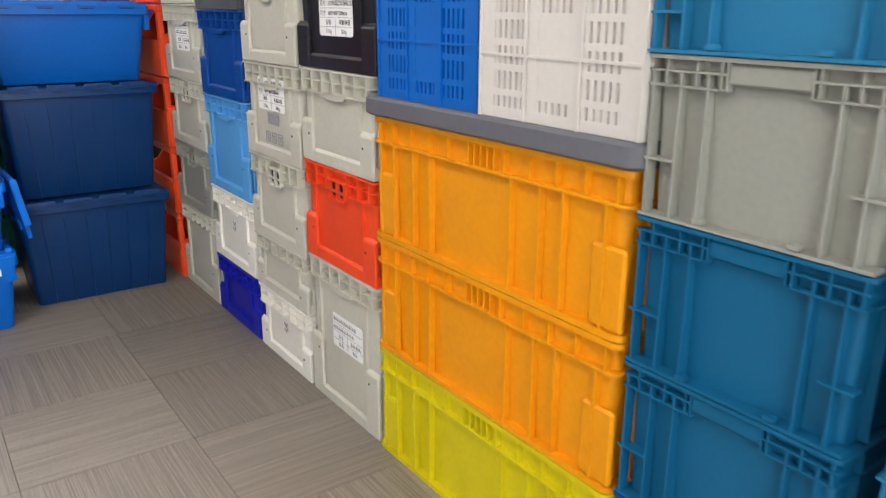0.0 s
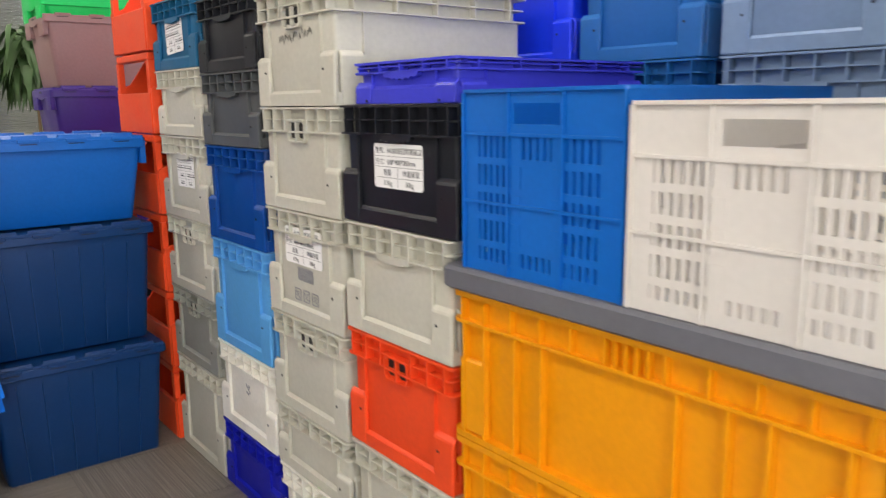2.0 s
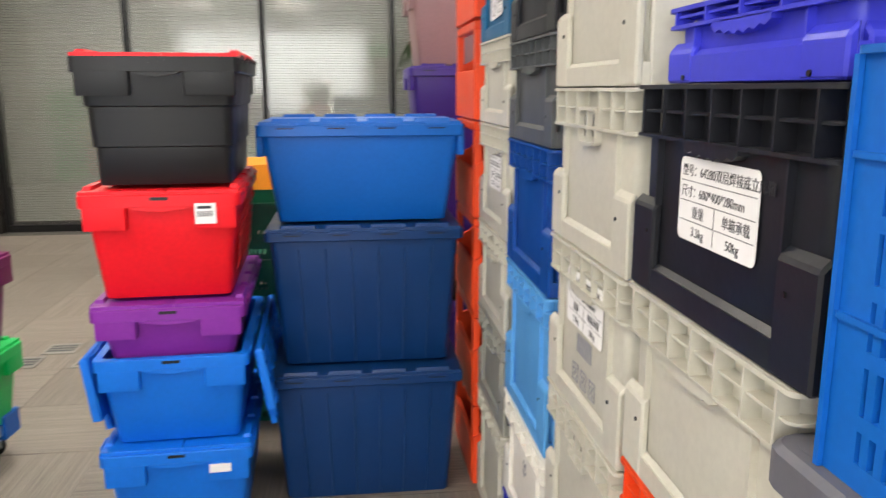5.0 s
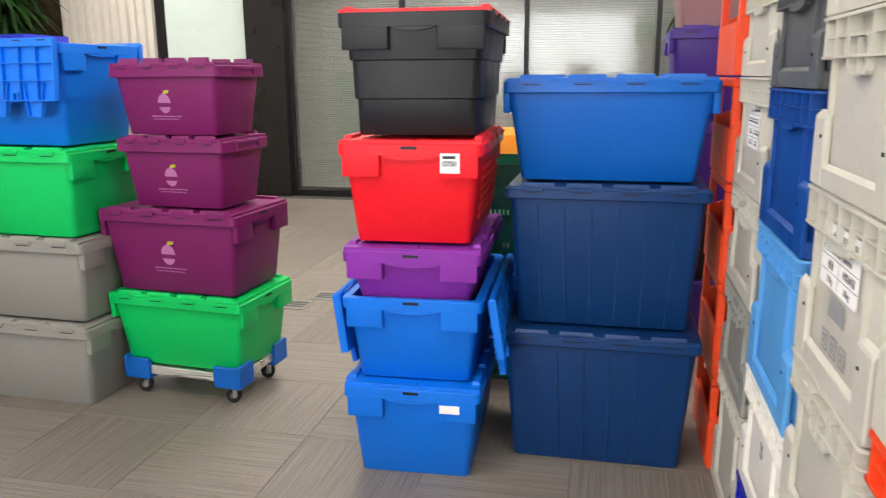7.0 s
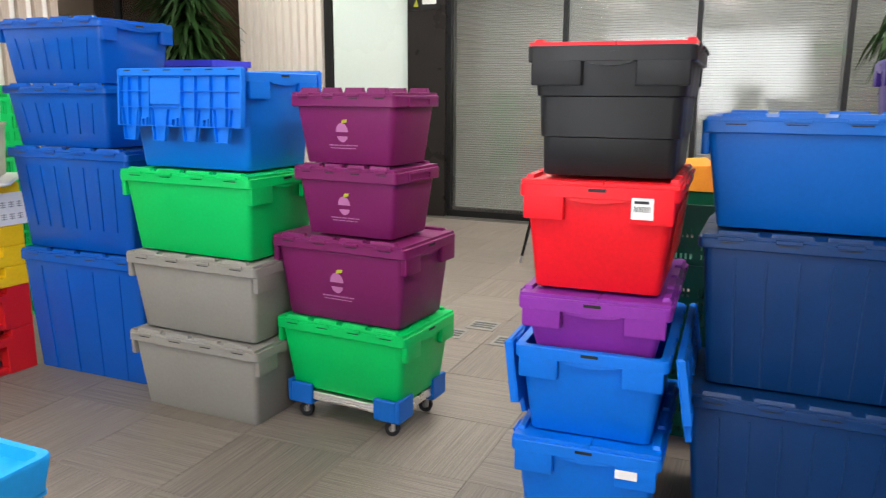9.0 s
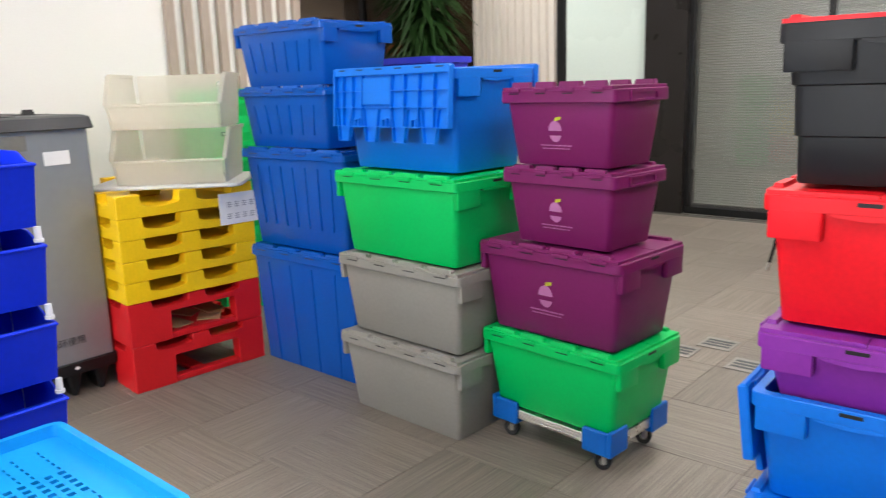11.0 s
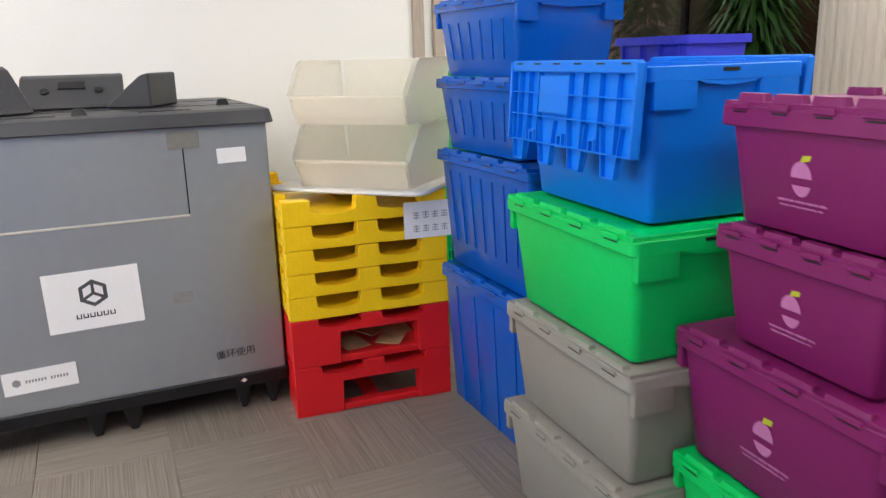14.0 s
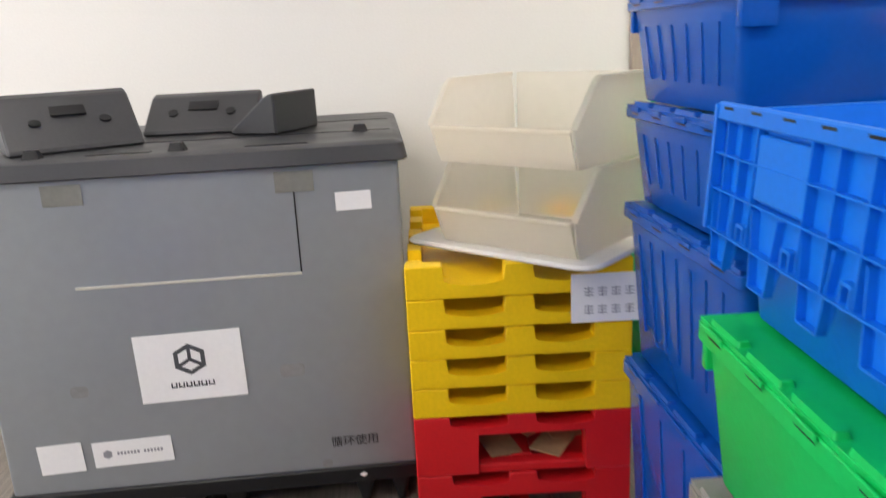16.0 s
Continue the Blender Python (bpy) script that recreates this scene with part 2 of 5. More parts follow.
def tube(bm, x, y, z0, z1, r0, r1=None, n=10):
    bmesh.ops.create_cone(bm, cap_ends=True, segments=n, radius1=r0, radius2=r0 if r1 is None else r1, depth=z1 - z0, matrix=Matrix.Translation((x, y, (z0 + z1) / 2)))
    return bm


def box(*a):
    return add_box(bmesh.new(), *a)


def finish(bm, bevel=0.0):
    if bevel:
        bmesh.ops.bevel(bm, geom=list(bm.edges), offset=bevel, segments=1, affect="EDGES", clamp_overlap=True)
    bmesh.ops.recalc_face_normals(bm, faces=bm.faces)


def part(name, bm, mat, parent=None, label="", bevel=0.0, smooth=False):
    """Links a bmesh as one mesh object, under its thing."""
    finish(bm, bevel)
    me = bpy.data.meshes.new(name)
    bm.to_mesh(me)
    bm.free()
    if smooth:
        me.polygons.foreach_set("use_smooth", [True] * len(me.polygons))
        me.set_sharp_from_angle(angle=radians(35))
    me.materials.append(M[mat] if isinstance(mat, str) else mat)
    ob = new(name, me)
    ob.parent = parent
    if label:
        tagged(ob, label)
    return ob


def again(ob, x=0.0, y=0.0, z=0.0, rz=0.0):
    """The same mesh once more under the same parent, moved and turned."""
    o = new(ob.name.split(".")[0], ob.data)
    o.parent = ob.parent
    o.matrix_basis = pose(x, y, z, 0, 0, rz)
    return o


def thing(name, label, category, m, group=""):
    ob = new(name)
    ob.empty_display_size = 0.1
    ob.matrix_basis = m
    return tagged(ob, label, category, group)


def structure(name, bm, mat, label, bevel=0.0):
    return tagged(part(name, bm, mat, None, label, bevel), label, name.split("_")[0], kind="structure")


def lettering(body, size, m, mat, parent, name="lettering", align="LEFT"):
    data = bpy.data.curves.new(name, "FONT")
    data.body, data.size, data.align_x, data.extrude = body, size, align, 0.0002
    tmp = bpy.data.objects.new(name, data)
    scene.collection.objects.link(tmp)
    me = bpy.data.meshes.new_from_object(tmp.evaluated_get(bpy.context.evaluated_depsgraph_get()))
    bpy.data.objects.remove(tmp)
    me.materials.clear()
    me.materials.append(M[mat])
    ob = new(name, me)
    ob.parent, ob.matrix_basis = parent, m
    return ob


# ---------------- structure ----------------
structure("floor", box(-9.0, 3.4, -3.0, 8.0, -0.12, -0.006), "carpetbase", "dark backing under the grey carpet tiles")
ceiling_bm = box(-9.0, 3.5, -3.1, 12.0, CEIL, CEIL + 0.1)
structure("ceiling", ceiling_bm, "ceiling", "plain white painted ceiling")
# unseen fixtures put where the lamps are; last two only cover added fills
for lx, ly in LAMP_SPOTS + [(-0.5, 9.8), (-6.8, 9.2)]:
    th = thing("ceiling_light", "flush white rectangular panel light, added to the unseen ceiling", "light", pose(lx, ly, CEIL), "ceiling panel lights")
    part("frame", loft(bmesh.new(), [(-0.03, 0.32, 0.62, 0.01), (0, 0.32, 0.62, 0.01), (0, 0.29, 0.59, 0.005), (-0.03, 0.29, 0.59, 0.005)], loop=True), "white", th)
    part("diffuser", box(-0.29, 0.29, -0.59, 0.59, -0.012, -0.004), "panel", th)

# plain white wall behind the sleeve container, going on as a slatted wall
structure("wall_west", box(-3.8, -3.6, -3.0, 4.86, 0, CEIL), "wall", "plain white painted wall")
# south opening is added to let the fill lamp in; no window known
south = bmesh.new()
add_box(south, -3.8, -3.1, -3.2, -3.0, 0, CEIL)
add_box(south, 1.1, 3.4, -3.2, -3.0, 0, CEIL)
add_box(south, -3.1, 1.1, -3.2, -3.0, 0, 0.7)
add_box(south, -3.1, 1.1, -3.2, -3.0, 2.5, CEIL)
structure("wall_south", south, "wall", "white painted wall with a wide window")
# added glowing panel behind the south opening
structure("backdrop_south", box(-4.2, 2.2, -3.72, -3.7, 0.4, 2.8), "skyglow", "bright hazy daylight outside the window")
WY = 8.05
east = bmesh.new()
add_box(east, 3.4, 3.6, -3.0, -0.6, 0, CEIL)
add_box(east, 3.4, 3.6, 3.2, WY + 3.5, 0, CEIL)
add_box(east, 3.4, 3.6, -0.6, 3.2, 0, 0.7)
add_box(east, 3.4, 3.6, -0.6, 3.2, 2.5, CEIL)
structure("wall_east", east, "wall", "white painted wall with a wide window")
structure("backdrop", box(3.9, 3.92, -1.4, 4.0, 0.4, 2.8), "skyglow", "bright hazy daylight outside the window")
win = tagged(thing("window_1", "wide window with black frame and bright daylight", "window", pose(3.45, 1.3, 0.7)), kind="structure")
part("frame", add_box(add_box(add_box(add_box(bmesh.new(), -0.03, 0.03, -1.9, 1.9, 0, 0.06), -0.03, 0.03, -1.9, 1.9, 1.74, 1.8), -0.03, 0.03, -1.9, -1.84, 0.06, 1.74), -0.03, 0.03, 1.84, 1.9, 0.06, 1.74), "frame", win)
for k in (-0.62, 0.62):
    part("mullion", box(-0.03, 0.03, k - 0.03, k + 0.03, 0.06, 1.74), "frame", win)

slatwall = tagged(thing("trim_slats", "upright grey oak slats on a white wall", "slats", pose(-3.6, 0, 0)), kind="structure")
first = part("slat", box(0, 0.035, -0.028, 0.028, 0, CEIL), "slat", slatwall, bevel=0.003)
first.matrix_basis = pose(0, 3.905, 0)
for k in range(1, 9):
    again(first, 0, 3.905 + 0.113 * k, 0)

# far wall: fluted panel, frosted door, dark pillar, glazed bays with blinds, smoked glass
far = tagged(thing("wall_north", "glazed office partition with black frames", "wall", pose(0, WY, 0)), kind="structure")
part("header", box(-9.0, 3.4, 0, 0.12, 2.55, CEIL), "wall", far)
fl = part("fluted_panel", box(-4.70, -3.64, 0.03, 0.12, 0, 2.55), "flute", far, "cream fluted wall panel")
rib0 = part("flute", prism(bmesh.new(), [(-0.03, 0.03), (-0.022, -0.012), (0.022, -0.012), (0.03, 0.03)], 2, 0, 2.55), "flute", far)
rib0.matrix_basis = pose(-4.645, 0, 0)
for k in range(1, 11):
    again(rib0, -4.645 + 0.095 * k, 0, 0)
part("pillar", box(-2.70, -2.31, -0.05, 0.12, 0, 2.55), "pillar", far, "dark bronze pillar with small signs", 0.004)
for z0 in (1.93, 2.12):
    part("sign", box(-2.66, -2.36, -0.056, -0.051, z0, z0 + 0.13), "frame", far, "small black sign plate with white marks")
    part("sign_mark", box(-2.54, -2.40, -0.060, -0.057, z0 + 0.05, z0 + 0.09), "white", far)
    part("sign_mark", prism(bmesh.new(), [(-2.63, z0 + 0.03), (-2.58, z0 + 0.03), (-2.60, z0 + 0.1)], 1, -0.060, -0.057), "lime", far)
door = tagged(thing("door_1", "pale green frosted glass door with dark frame", "door", pose(-3.13, WY, 0)), kind="structure")
part("leaf", box(-0.42, 0.42, 0.02, 0.04, 0.02, 2.5), "frost", door, "frosted glass pane")
for x0 in (-0.51, 0.42):
    part("frame", box(x0, x0 + 0.08, -0.01, 0.09, 0, 2.55), "frame", door)
part("handle", box(0.27, 0.40, -0.05, -0.025, 1.02, 1.05), "alu", door, "short metal lever handle", 0.005)
BAYS = [(-2.31, -1.21), (-1.21, -0.085), (-0.085, 1.03), (1.03, 2.15), (2.15, 3.38)]
for n, (x0, x1) in enumerate(BAYS):
    w = tagged(thing("window_" + str(n + 2), "office glass pane with grey venetian blind behind", "window", pose(x0, WY, 0)), kind="structure")
    fr = bmesh.new()
    add_box(fr, 0.0, 0.04, 0, 0.07, 0.06, 2.55)
    add_box(fr, 0.0, x1 - x0, -0.003, 0.073, 0, 0.06)
    part("window_frame", fr, "frame", w)
    p = part("pane", box(0.04, x1 - x0, 0.03, 0.038, 0.06, 2.55), "glass", w)
    p.visible_shadow = False
    slats = bmesh.new()
    z = 0.09
    while z < 2.5:
        a = [(0.105, z - 0.008), (0.130, z + 0.006), (0.130, z + 0.007), (0.105, z - 0.007)]
        prism(slats, a, 0, 0.05, x1 - x0 - 0.02)
        z += 0.0215
    tagged(part("blind", slats, "blind", w, "grey venetian blind slats"), kind="stuff")
smoked = tagged(thing("window_7", "smoked glass partition before a dim brown room", "window", pose(-9.0, WY, 0)), kind="structure")
for x0, x1 in ((0.0, 1.0), (1.06, 2.6), (2.66, 4.30)):
    part("pane", box(x0, x1, 0.03, 0.04, 0.05, 2.55), "darkglass", smoked).visible_shadow = False
for x0 in (1.0, 2.6):
    part("mullion", box(x0, x0 + 0.06, 0, 0.08, 0.05, 2.55), "frame", smoked)
structure("wall_back", box(-9.0, 3.4, 11.4, 11.6, 0, CEIL), "inner", "dim grey wall of the office behind the glass")
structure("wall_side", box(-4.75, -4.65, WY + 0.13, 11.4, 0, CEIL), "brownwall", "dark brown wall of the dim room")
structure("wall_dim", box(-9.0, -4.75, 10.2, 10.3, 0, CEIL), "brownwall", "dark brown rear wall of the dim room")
structure("wall_far_west", box(-9.2, -9.0, 4.86, 11.6, 0, CEIL), "wall", "plain white wall at the corridor's end")
structure("wall_corridor", box(-9.0, -3.8, 4.66, 4.86, 0, CEIL), "wall", "plain white corridor wall")
structure("floor_office", box(-9.0, 3.4, 8.0, 11.6, -0.12, 0.0), "carpetbase", "dark carpet of the rooms behind the glass")
# fill lights added to brighten the rooms behind the glass
area("dim_room_lamp", -6.8, 9.2, CEIL - 0.05, 1.2, 0.6, 22, (-6.8, 9.2, 0), (1, 0.8, 0.6))
area("office_lamp", -0.5, 9.8, CEIL - 0.05, 3.0, 1.0, 26, (-0.5, 9.8, 0), (1, 0.97, 0.92))

# ---------------- printed labels ----------------
def spec_label(parent, m, lines, w=0.17, h=0.12):
    """A white sticker: text lies in its x-y plane, facing z."""
    lab = part("label", loft(bmesh.new(), [(0, w / 2, h / 2, 0.008), (0.0008, w / 2, h / 2, 0.008)]), "paper", parent, "white printed sticker")
    lab.matrix_basis = m
    rule = bmesh.new()
    for k in (0.22, -0.02, -0.26):
        add_box(rule, -w / 2 + 0.004, w / 2 - 0.004, k * h - 0.0004, k * h + 0.0004, 0.0009, 0.0012)
    add_box(rule, -0.0004, 0.0004, -h / 2 + 0.004, -0.02 * h, 0.0009, 0.0012)
    part("rule", rule, "ink", lab)
    s = h * 0.155
    spots = [(-w / 2 + 0.006, 0.29 * h), (-w / 2 + 0.006, 0.04 * h), (-w * 0.30, -0.2 * h), (w * 0.10, -0.2 * h), (-w * 0.30, -0.43 * h), (w * 0.16, -0.43 * h)]
    if not lines:
        bars = bmesh.new()
        for k, (x, y) in enumerate(spots):
            for q in range((9, 8, 2, 4, 2, 2)[k]):
                add_box(bars, x + q * s * 0.95, x + q * s * 0.95 + s * 0.7, y + s * 0.05, y + s * 0.28, 0.0010, 0.0014)
                add_box(bars, x + q * s * 0.95 + s * 0.1, x + q * s * 0.95 + s * 0.55, y + s * 0.45, y + s * 0.66, 0.0010, 0.0014)
        part("print", bars, "ink", lab)
    for text, (x, y) in zip(lines, spots):
        lettering(text, s, pose(x, y, 0.0010), "ink", lab)
    return lab


FACE = pose(0, 0, 0, 90, 0, -90)   # puts a sticker on a face that looks to -x
FRONT = pose(0, 0, 0, 90, 0, 0)    # on a face that looks to -y
EASTF = pose(0, 0, 0, 90, 0, 90)   # on a face that looks to +x


# ---------------- stacking crates ----------------
def crate(name, label, x, y, z, w, d, h, mat, hole=False, ribs=7, group="crates in the stacked wall", lip=False, open_top=False, plain=False):
    """A straight-walled stacking crate: its short face looks to -x at x, from y to y + w, d deep."""
    th = thing(name, label, "crate", pose(x + d / 2, y + w / 2, z), group)
    hx, hy, q = d / 2, w / 2, 0.013
    band = min(0.062, h * 0.28)
    rings = [(0, hx - 0.016, hy - 0.016, 0.012), (0.006, hx - 0.0145, hy - 0.0145, 0.012), (h - band, hx - q, hy - q, 0.014), (h - band + 0.003, hx - 0.022, hy - 0.022, 0.014), (h - 0.004, hx - 0.022, hy - 0.022, 0.014), (h - 0.004, hx - 0.028, hy - 0.028, 0.01), (0.012, hx - 0.026, hy - 0.026, 0.01)]
    part("body", loft(bmesh.new(), rings), mat, th, smooth=True)
    ring = lambda z0, z1, out=0.0: loft(bmesh.new(), [(z0, hx - out, hy - out, 0.012), (z1, hx - out, hy - out, 0.012), (z1, hx - 0.024, hy - 0.024, 0.008), (z0, hx - 0.024, hy - 0.024, 0.008)], loop=True)
    part("rim", ring(h - 0.005, h), mat, th, smooth=True)
    part("flange", ring(h - band, h - band + 0.004, 0.001), mat, th, smooth=True)
    if not plain:
        part("mid_flange", ring(h - band * 0.52, h - band * 0.52 + 0.003, 0.004), mat, th, smooth=True)
    part("foot_band", ring(0.001, 0.03, 0.004), mat, th, smooth=True)
    # short upright ribs under the rim, front and both sides
    rib = None
    step = (w - 0.05) / (ribs - 1)
    for k in range(ribs):
        yy = -hy + 0.025 + step * k
        if hole and abs(yy) < 0.035:
            continue
        if rib is None:
            rib = part("rib", box(0.0005, 0.023, -0.0018, 0.0018, h - band + 0.004, h - 0.005), mat, th)
            rib.matrix_basis = pose(-hx, yy, 0)
        else:
            again(rib, -hx, yy, 0)
    for sgn in (-1, 1):
        for k in range(5):
            again(rib, -hx + 0.06 + k * (d - 0.12) / 4, sgn * hy, 0, -sgn * -90 if sgn > 0 else 90)
    # full-width lower corners that end in a sloping shelf, slim uprights above them
    zt, zs, cw = h - band, h * 0.42, 0.068
    for sgn in (-1, 1):
        lower = bmesh.new()
        foot = [(-hx + 0.003, 0.0), (-hx + 0.0145, 0.0), (-hx + 0.0145, zs + 0.012), (-hx + 0.003, zs)]
        prism(lower, foot, 1, min(sgn * (hy - 0.003), sgn * (hy - cw)), max(sgn * (hy - 0.003), sgn * (hy - cw)))
        part("corner_block", lower, mat, th, bevel=0.003)
        rise = [(sgn * (hy - 0.003), 0.0), (sgn * (hy - 0.0145), 0.0), (sgn * (hy - 0.0145), zs + 0.012), (sgn * (hy - 0.003), zs)]
        for x0, x1 in ((-hx + 0.022, -hx + 0.085), (hx - 0.085, hx - 0.005)):
            part("side_block", prism(bmesh.new(), rise, 0, x0, x1), mat, th, bevel=0.003)
        y0 = sgn * (hy - cw + 0.002)
        part("upright", box(-hx + 0.005, -hx + 0.0145, y0 - 0.0018, y0 + 0.0018, zs + 0.004, zt), mat, th)
        part("upright", box(-hx + 0.085, -hx + 0.0886, min(sgn * (hy - 0.005), sgn * (hy - 0.0145)), max(sgn * (hy - 0.005), sgn * (hy - 0.0145)), zs + 0.004, zt), mat, th)
        # black disc set on the block stands in for a pin hole's shade
        dot = bmesh.new()
        bmesh.ops.create_cone(dot, cap_ends=True, segments=8, radius1=0.003, radius2=0.003, depth=0.003, matrix=pose(-hx + 0.0025, sgn * (hy - 0.05), zs - 0.03, 0, 90, 0))
        part("pin_hole", dot, "jet", th, "small black disc for the shade in a pin hole")
    part("panel_sill", prism(bmesh.new(), [(-hx + 0.0135, 0.0295), (-hx + 0.006, 0.0295), (-hx + 0.0125, 0.037)], 1, -hy + cw, hy - cw), mat, th)
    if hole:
        # holes are not cut: black patches paint the shade inside them
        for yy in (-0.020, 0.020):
            part("hand_hole", loft(bmesh.new(), [(0, 0.016, 0.019, 0.006), (0.0016, 0.016, 0.019, 0.006)]), "jet", th, "flat black patch for the shade in a hand hole").matrix_basis = pose(-hx + 0.0122, yy, h - band + 0.006) @ FACE
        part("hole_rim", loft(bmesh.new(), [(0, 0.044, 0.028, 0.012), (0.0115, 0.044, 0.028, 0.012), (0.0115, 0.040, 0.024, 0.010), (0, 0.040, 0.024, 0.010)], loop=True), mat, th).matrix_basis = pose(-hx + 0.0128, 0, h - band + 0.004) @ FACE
        part("rib", box(-hx + 0.002, -hx + 0.0135, -0.003, 0.003, h - band - 0.02, h - band + 0.026), mat, th)
    elif not plain:
        wave = [(-0.06, 0.0)]
        for k in range(13):
            wave.append((-0.06 + 0.01 * k, -0.006 - 0.004 * (k % 2) - 0.006 * math.sin(math.pi * k / 12)))
        wave.append((0.06, 0.0))
        part("grip", prism(bmesh.new(), [(a, h - band + 0.001 + b) for a, b in wave], 0, -hx + 0.001, -hx + 0.0135), mat, th)
    return th


G, FX = "crates in the stacked wall", 1.026
W4, D6 = 0.392, 0.592
# column of the black labelled crate, bottom to top
YA, YB, YC, YD = 1.696, 2.100, 2.502, 2.904
crate("stacking_crate", "tall warm grey stacking crate with printed sticker", FX, YA, 0, W4, D6, 0.434, "grey")
crate("stacking_crate", "orange red stacking crate with hand holes", FX, YA, 0.436, W4, D6, 0.273, "orange", True)
crate("stacking_crate", "warm grey plastic stacking crate in the wall", FX, YA, 0.711, W4, D6, 0.249, "grey")
blk = crate("stacking_crate", "black plastic stacking crate with printed size sticker", FX, YA - 0.02, 0.962, W4 + 0.018, D6, 0.252, "black", ribs=7)
crate("stacking_crate", "low blue violet folding crate lying on top", FX + 0.024, YA + 0.012, 1.216, 0.352, 0.56, 0.086, "violet", ribs=5)
# next column
crate("stacking_crate", "cream white stacking crate with small code mark", FX, YB, 0, W4 - 0.004, D6, 0.222, "cream")
crate("stacking_crate", "warm grey plastic stacking crate in the wall", FX, YB, 0.224, W4, D6, 0.182, "grey")
crate("stacking_crate", "warm grey stacking crate with hand holes", FX, YB, 0.408, W4, D6, 0.264, "grey", True)
bl3 = crate("stacking_crate", "warm grey stacking crate with sticker and code marks", FX, YB, 0.674, W4, D6, 0.279, "grey")
crate("stacking_crate", "warm grey stacking crate with hand holes", FX, YB, 0.955, W4, D6, 0.256, "grey", True)
hw = crate("stacking_crate", "warm grey crate with handwriting on its end", FX, YB, 1.213, W4, D6, 0.268, "grey", True)
# next column
crate("stacking_crate", "ultramarine blue stacking crate on the floor", FX, YC, 0, W4, D6, 0.222, "ultra")
crate("stacking_crate", "cream white stacking crate with small code mark", FX, YC, 0.224, W4, D6, 0.264, "cream")
crate("stacking_crate", "sky blue plastic stacking crate", FX, YC, 0.490, W4, D6, 0.328, "sky")
crate("stacking_crate", "royal blue plastic stacking crate", FX, YC, 0.820, W4, D6, 0.280, "navyblue")
crate("stacking_crate", "dark grey plastic stacking crate", FX, YC, 1.102, W4, D6, 0.207, "darkgrey")
crate("stacking_crate", "black plastic stacking crate on top", FX, YC, 1.311, W4, D6, 0.205, "black")
# last column of the row
crate("stacking_crate", "tall warm grey stacking crate on the floor", FX, YD, 0, W4, D6, 0.343, "grey")
crate("stacking_crate", "mid grey plastic stacking crate with hand holes", FX, YD, 0.345, W4, D6, 0.253, "midgrey", True)
crate("stacking_crate", "warm grey stacking crate with hand holes", FX, YD, 0.600, W4, D6, 0.248, "grey", True)
bd3 = crate("stacking_crate", "warm grey stacking crate with printed sticker", FX, YD, 0.850, W4, D6, 0.270, "grey")
crate("stacking_crate", "warm grey plastic stacking crate in the wall", FX, YD, 1.122, W4, D6, 0.210, "grey")
bd5 = crate("stacking_crate", "teal blue stacking crate with white sticker on top", FX, YD, 1.334, W4, D6, 0.214, "teal")


def on_face(th, dx, dy, dz, tilt=0.0):
    """A spot on the short face of a crate, as seen from before it: dy to the right, dz up from its base."""
    return pose(-D6 / 2 + 0.002 + dx, -dy, dz) @ FACE @ pose(0, 0, 0, 0, 0, tilt)


spec_label(blk, on_face(blk, 0.009, 0.004, 0.128), ["型号：64280双层焊接底立库箱", "尺寸：600*400*280mm", "重量", "单箱承载", "3.3kg", "50kg"], 0.172, 0.092)
spec_label(bl3, on_face(bl3, 0.009, -0.005, 0.19), ["型号：64300立库箱单加底", "尺寸：600*400*300mm", "重量", "单箱承载", "2.9kg", "30kg"], 0.19, 0.095)
bars = bmesh.new()
for k in range(14):
    add_box(bars, -0.04 + 0.0058 * k, -0.04 + 0.0058 * k + 0.003, -0.017, 0.017, 0, 0.0006)
part("barcode", bars, "greyink", bl3).matrix_basis = on_face(bl3, 0.010, 0.0, 0.118)
for k in (-0.045, 0, 0.045):
    cm = bmesh.new()
    loft(cm, [(0, 0.016, 0.016, 0.002), (0.0006, 0.016, 0.016, 0.002), (0.0006, 0.013, 0.013, 0.002), (0, 0.013, 0.013, 0.002)], loop=True)
    for a, b in ((-0.006, 0.005), (0.004, 0.006), (-0.003, -0.004), (0.006, -0.007), (0.0, 0.0)):
        add_box(cm, a - 0.0022, a + 0.0022, b - 0.0025, b + 0.0025, 0, 0.0006)
    part("code_mark", cm, "greyink", bl3).matrix_basis = on_face(bl3, 0.010, k, 0.062)
spec_label(bd3, on_face(bd3, 0.009, 0.01, 0.16), [], 0.15, 0.11)
spec_label(bd5, on_face(bd5, 0.009, -0.005, 0.10, 3), [], 0.15, 0.10)
tall = bpy.data.objects["stacking_crate"]
spec_label(tall, on_face(tall, 0.009, 0.02, 0.24), [], 0.17, 0.10)
# unreadable handwriting: short strokes
scr = bmesh.new()
rnd = random.Random(5)
for k in range(22):
    a, b, g = -0.08 + k * 0.0078, rnd.uniform(-0.006, 0.006), rnd.uniform(-0.006, 0.006)
    prism(scr, [(a, b - 0.007), (a + 0.0016, b - 0.007), (a + 0.0016 + g, b + 0.007), (a + g, b + 0.007)], 2, 0, 0.0006)
part("handwriting", scr, "ink", hw, "black handwritten line").matrix_basis = on_face(hw, 0.0098, 0.0, 0.165, 4)
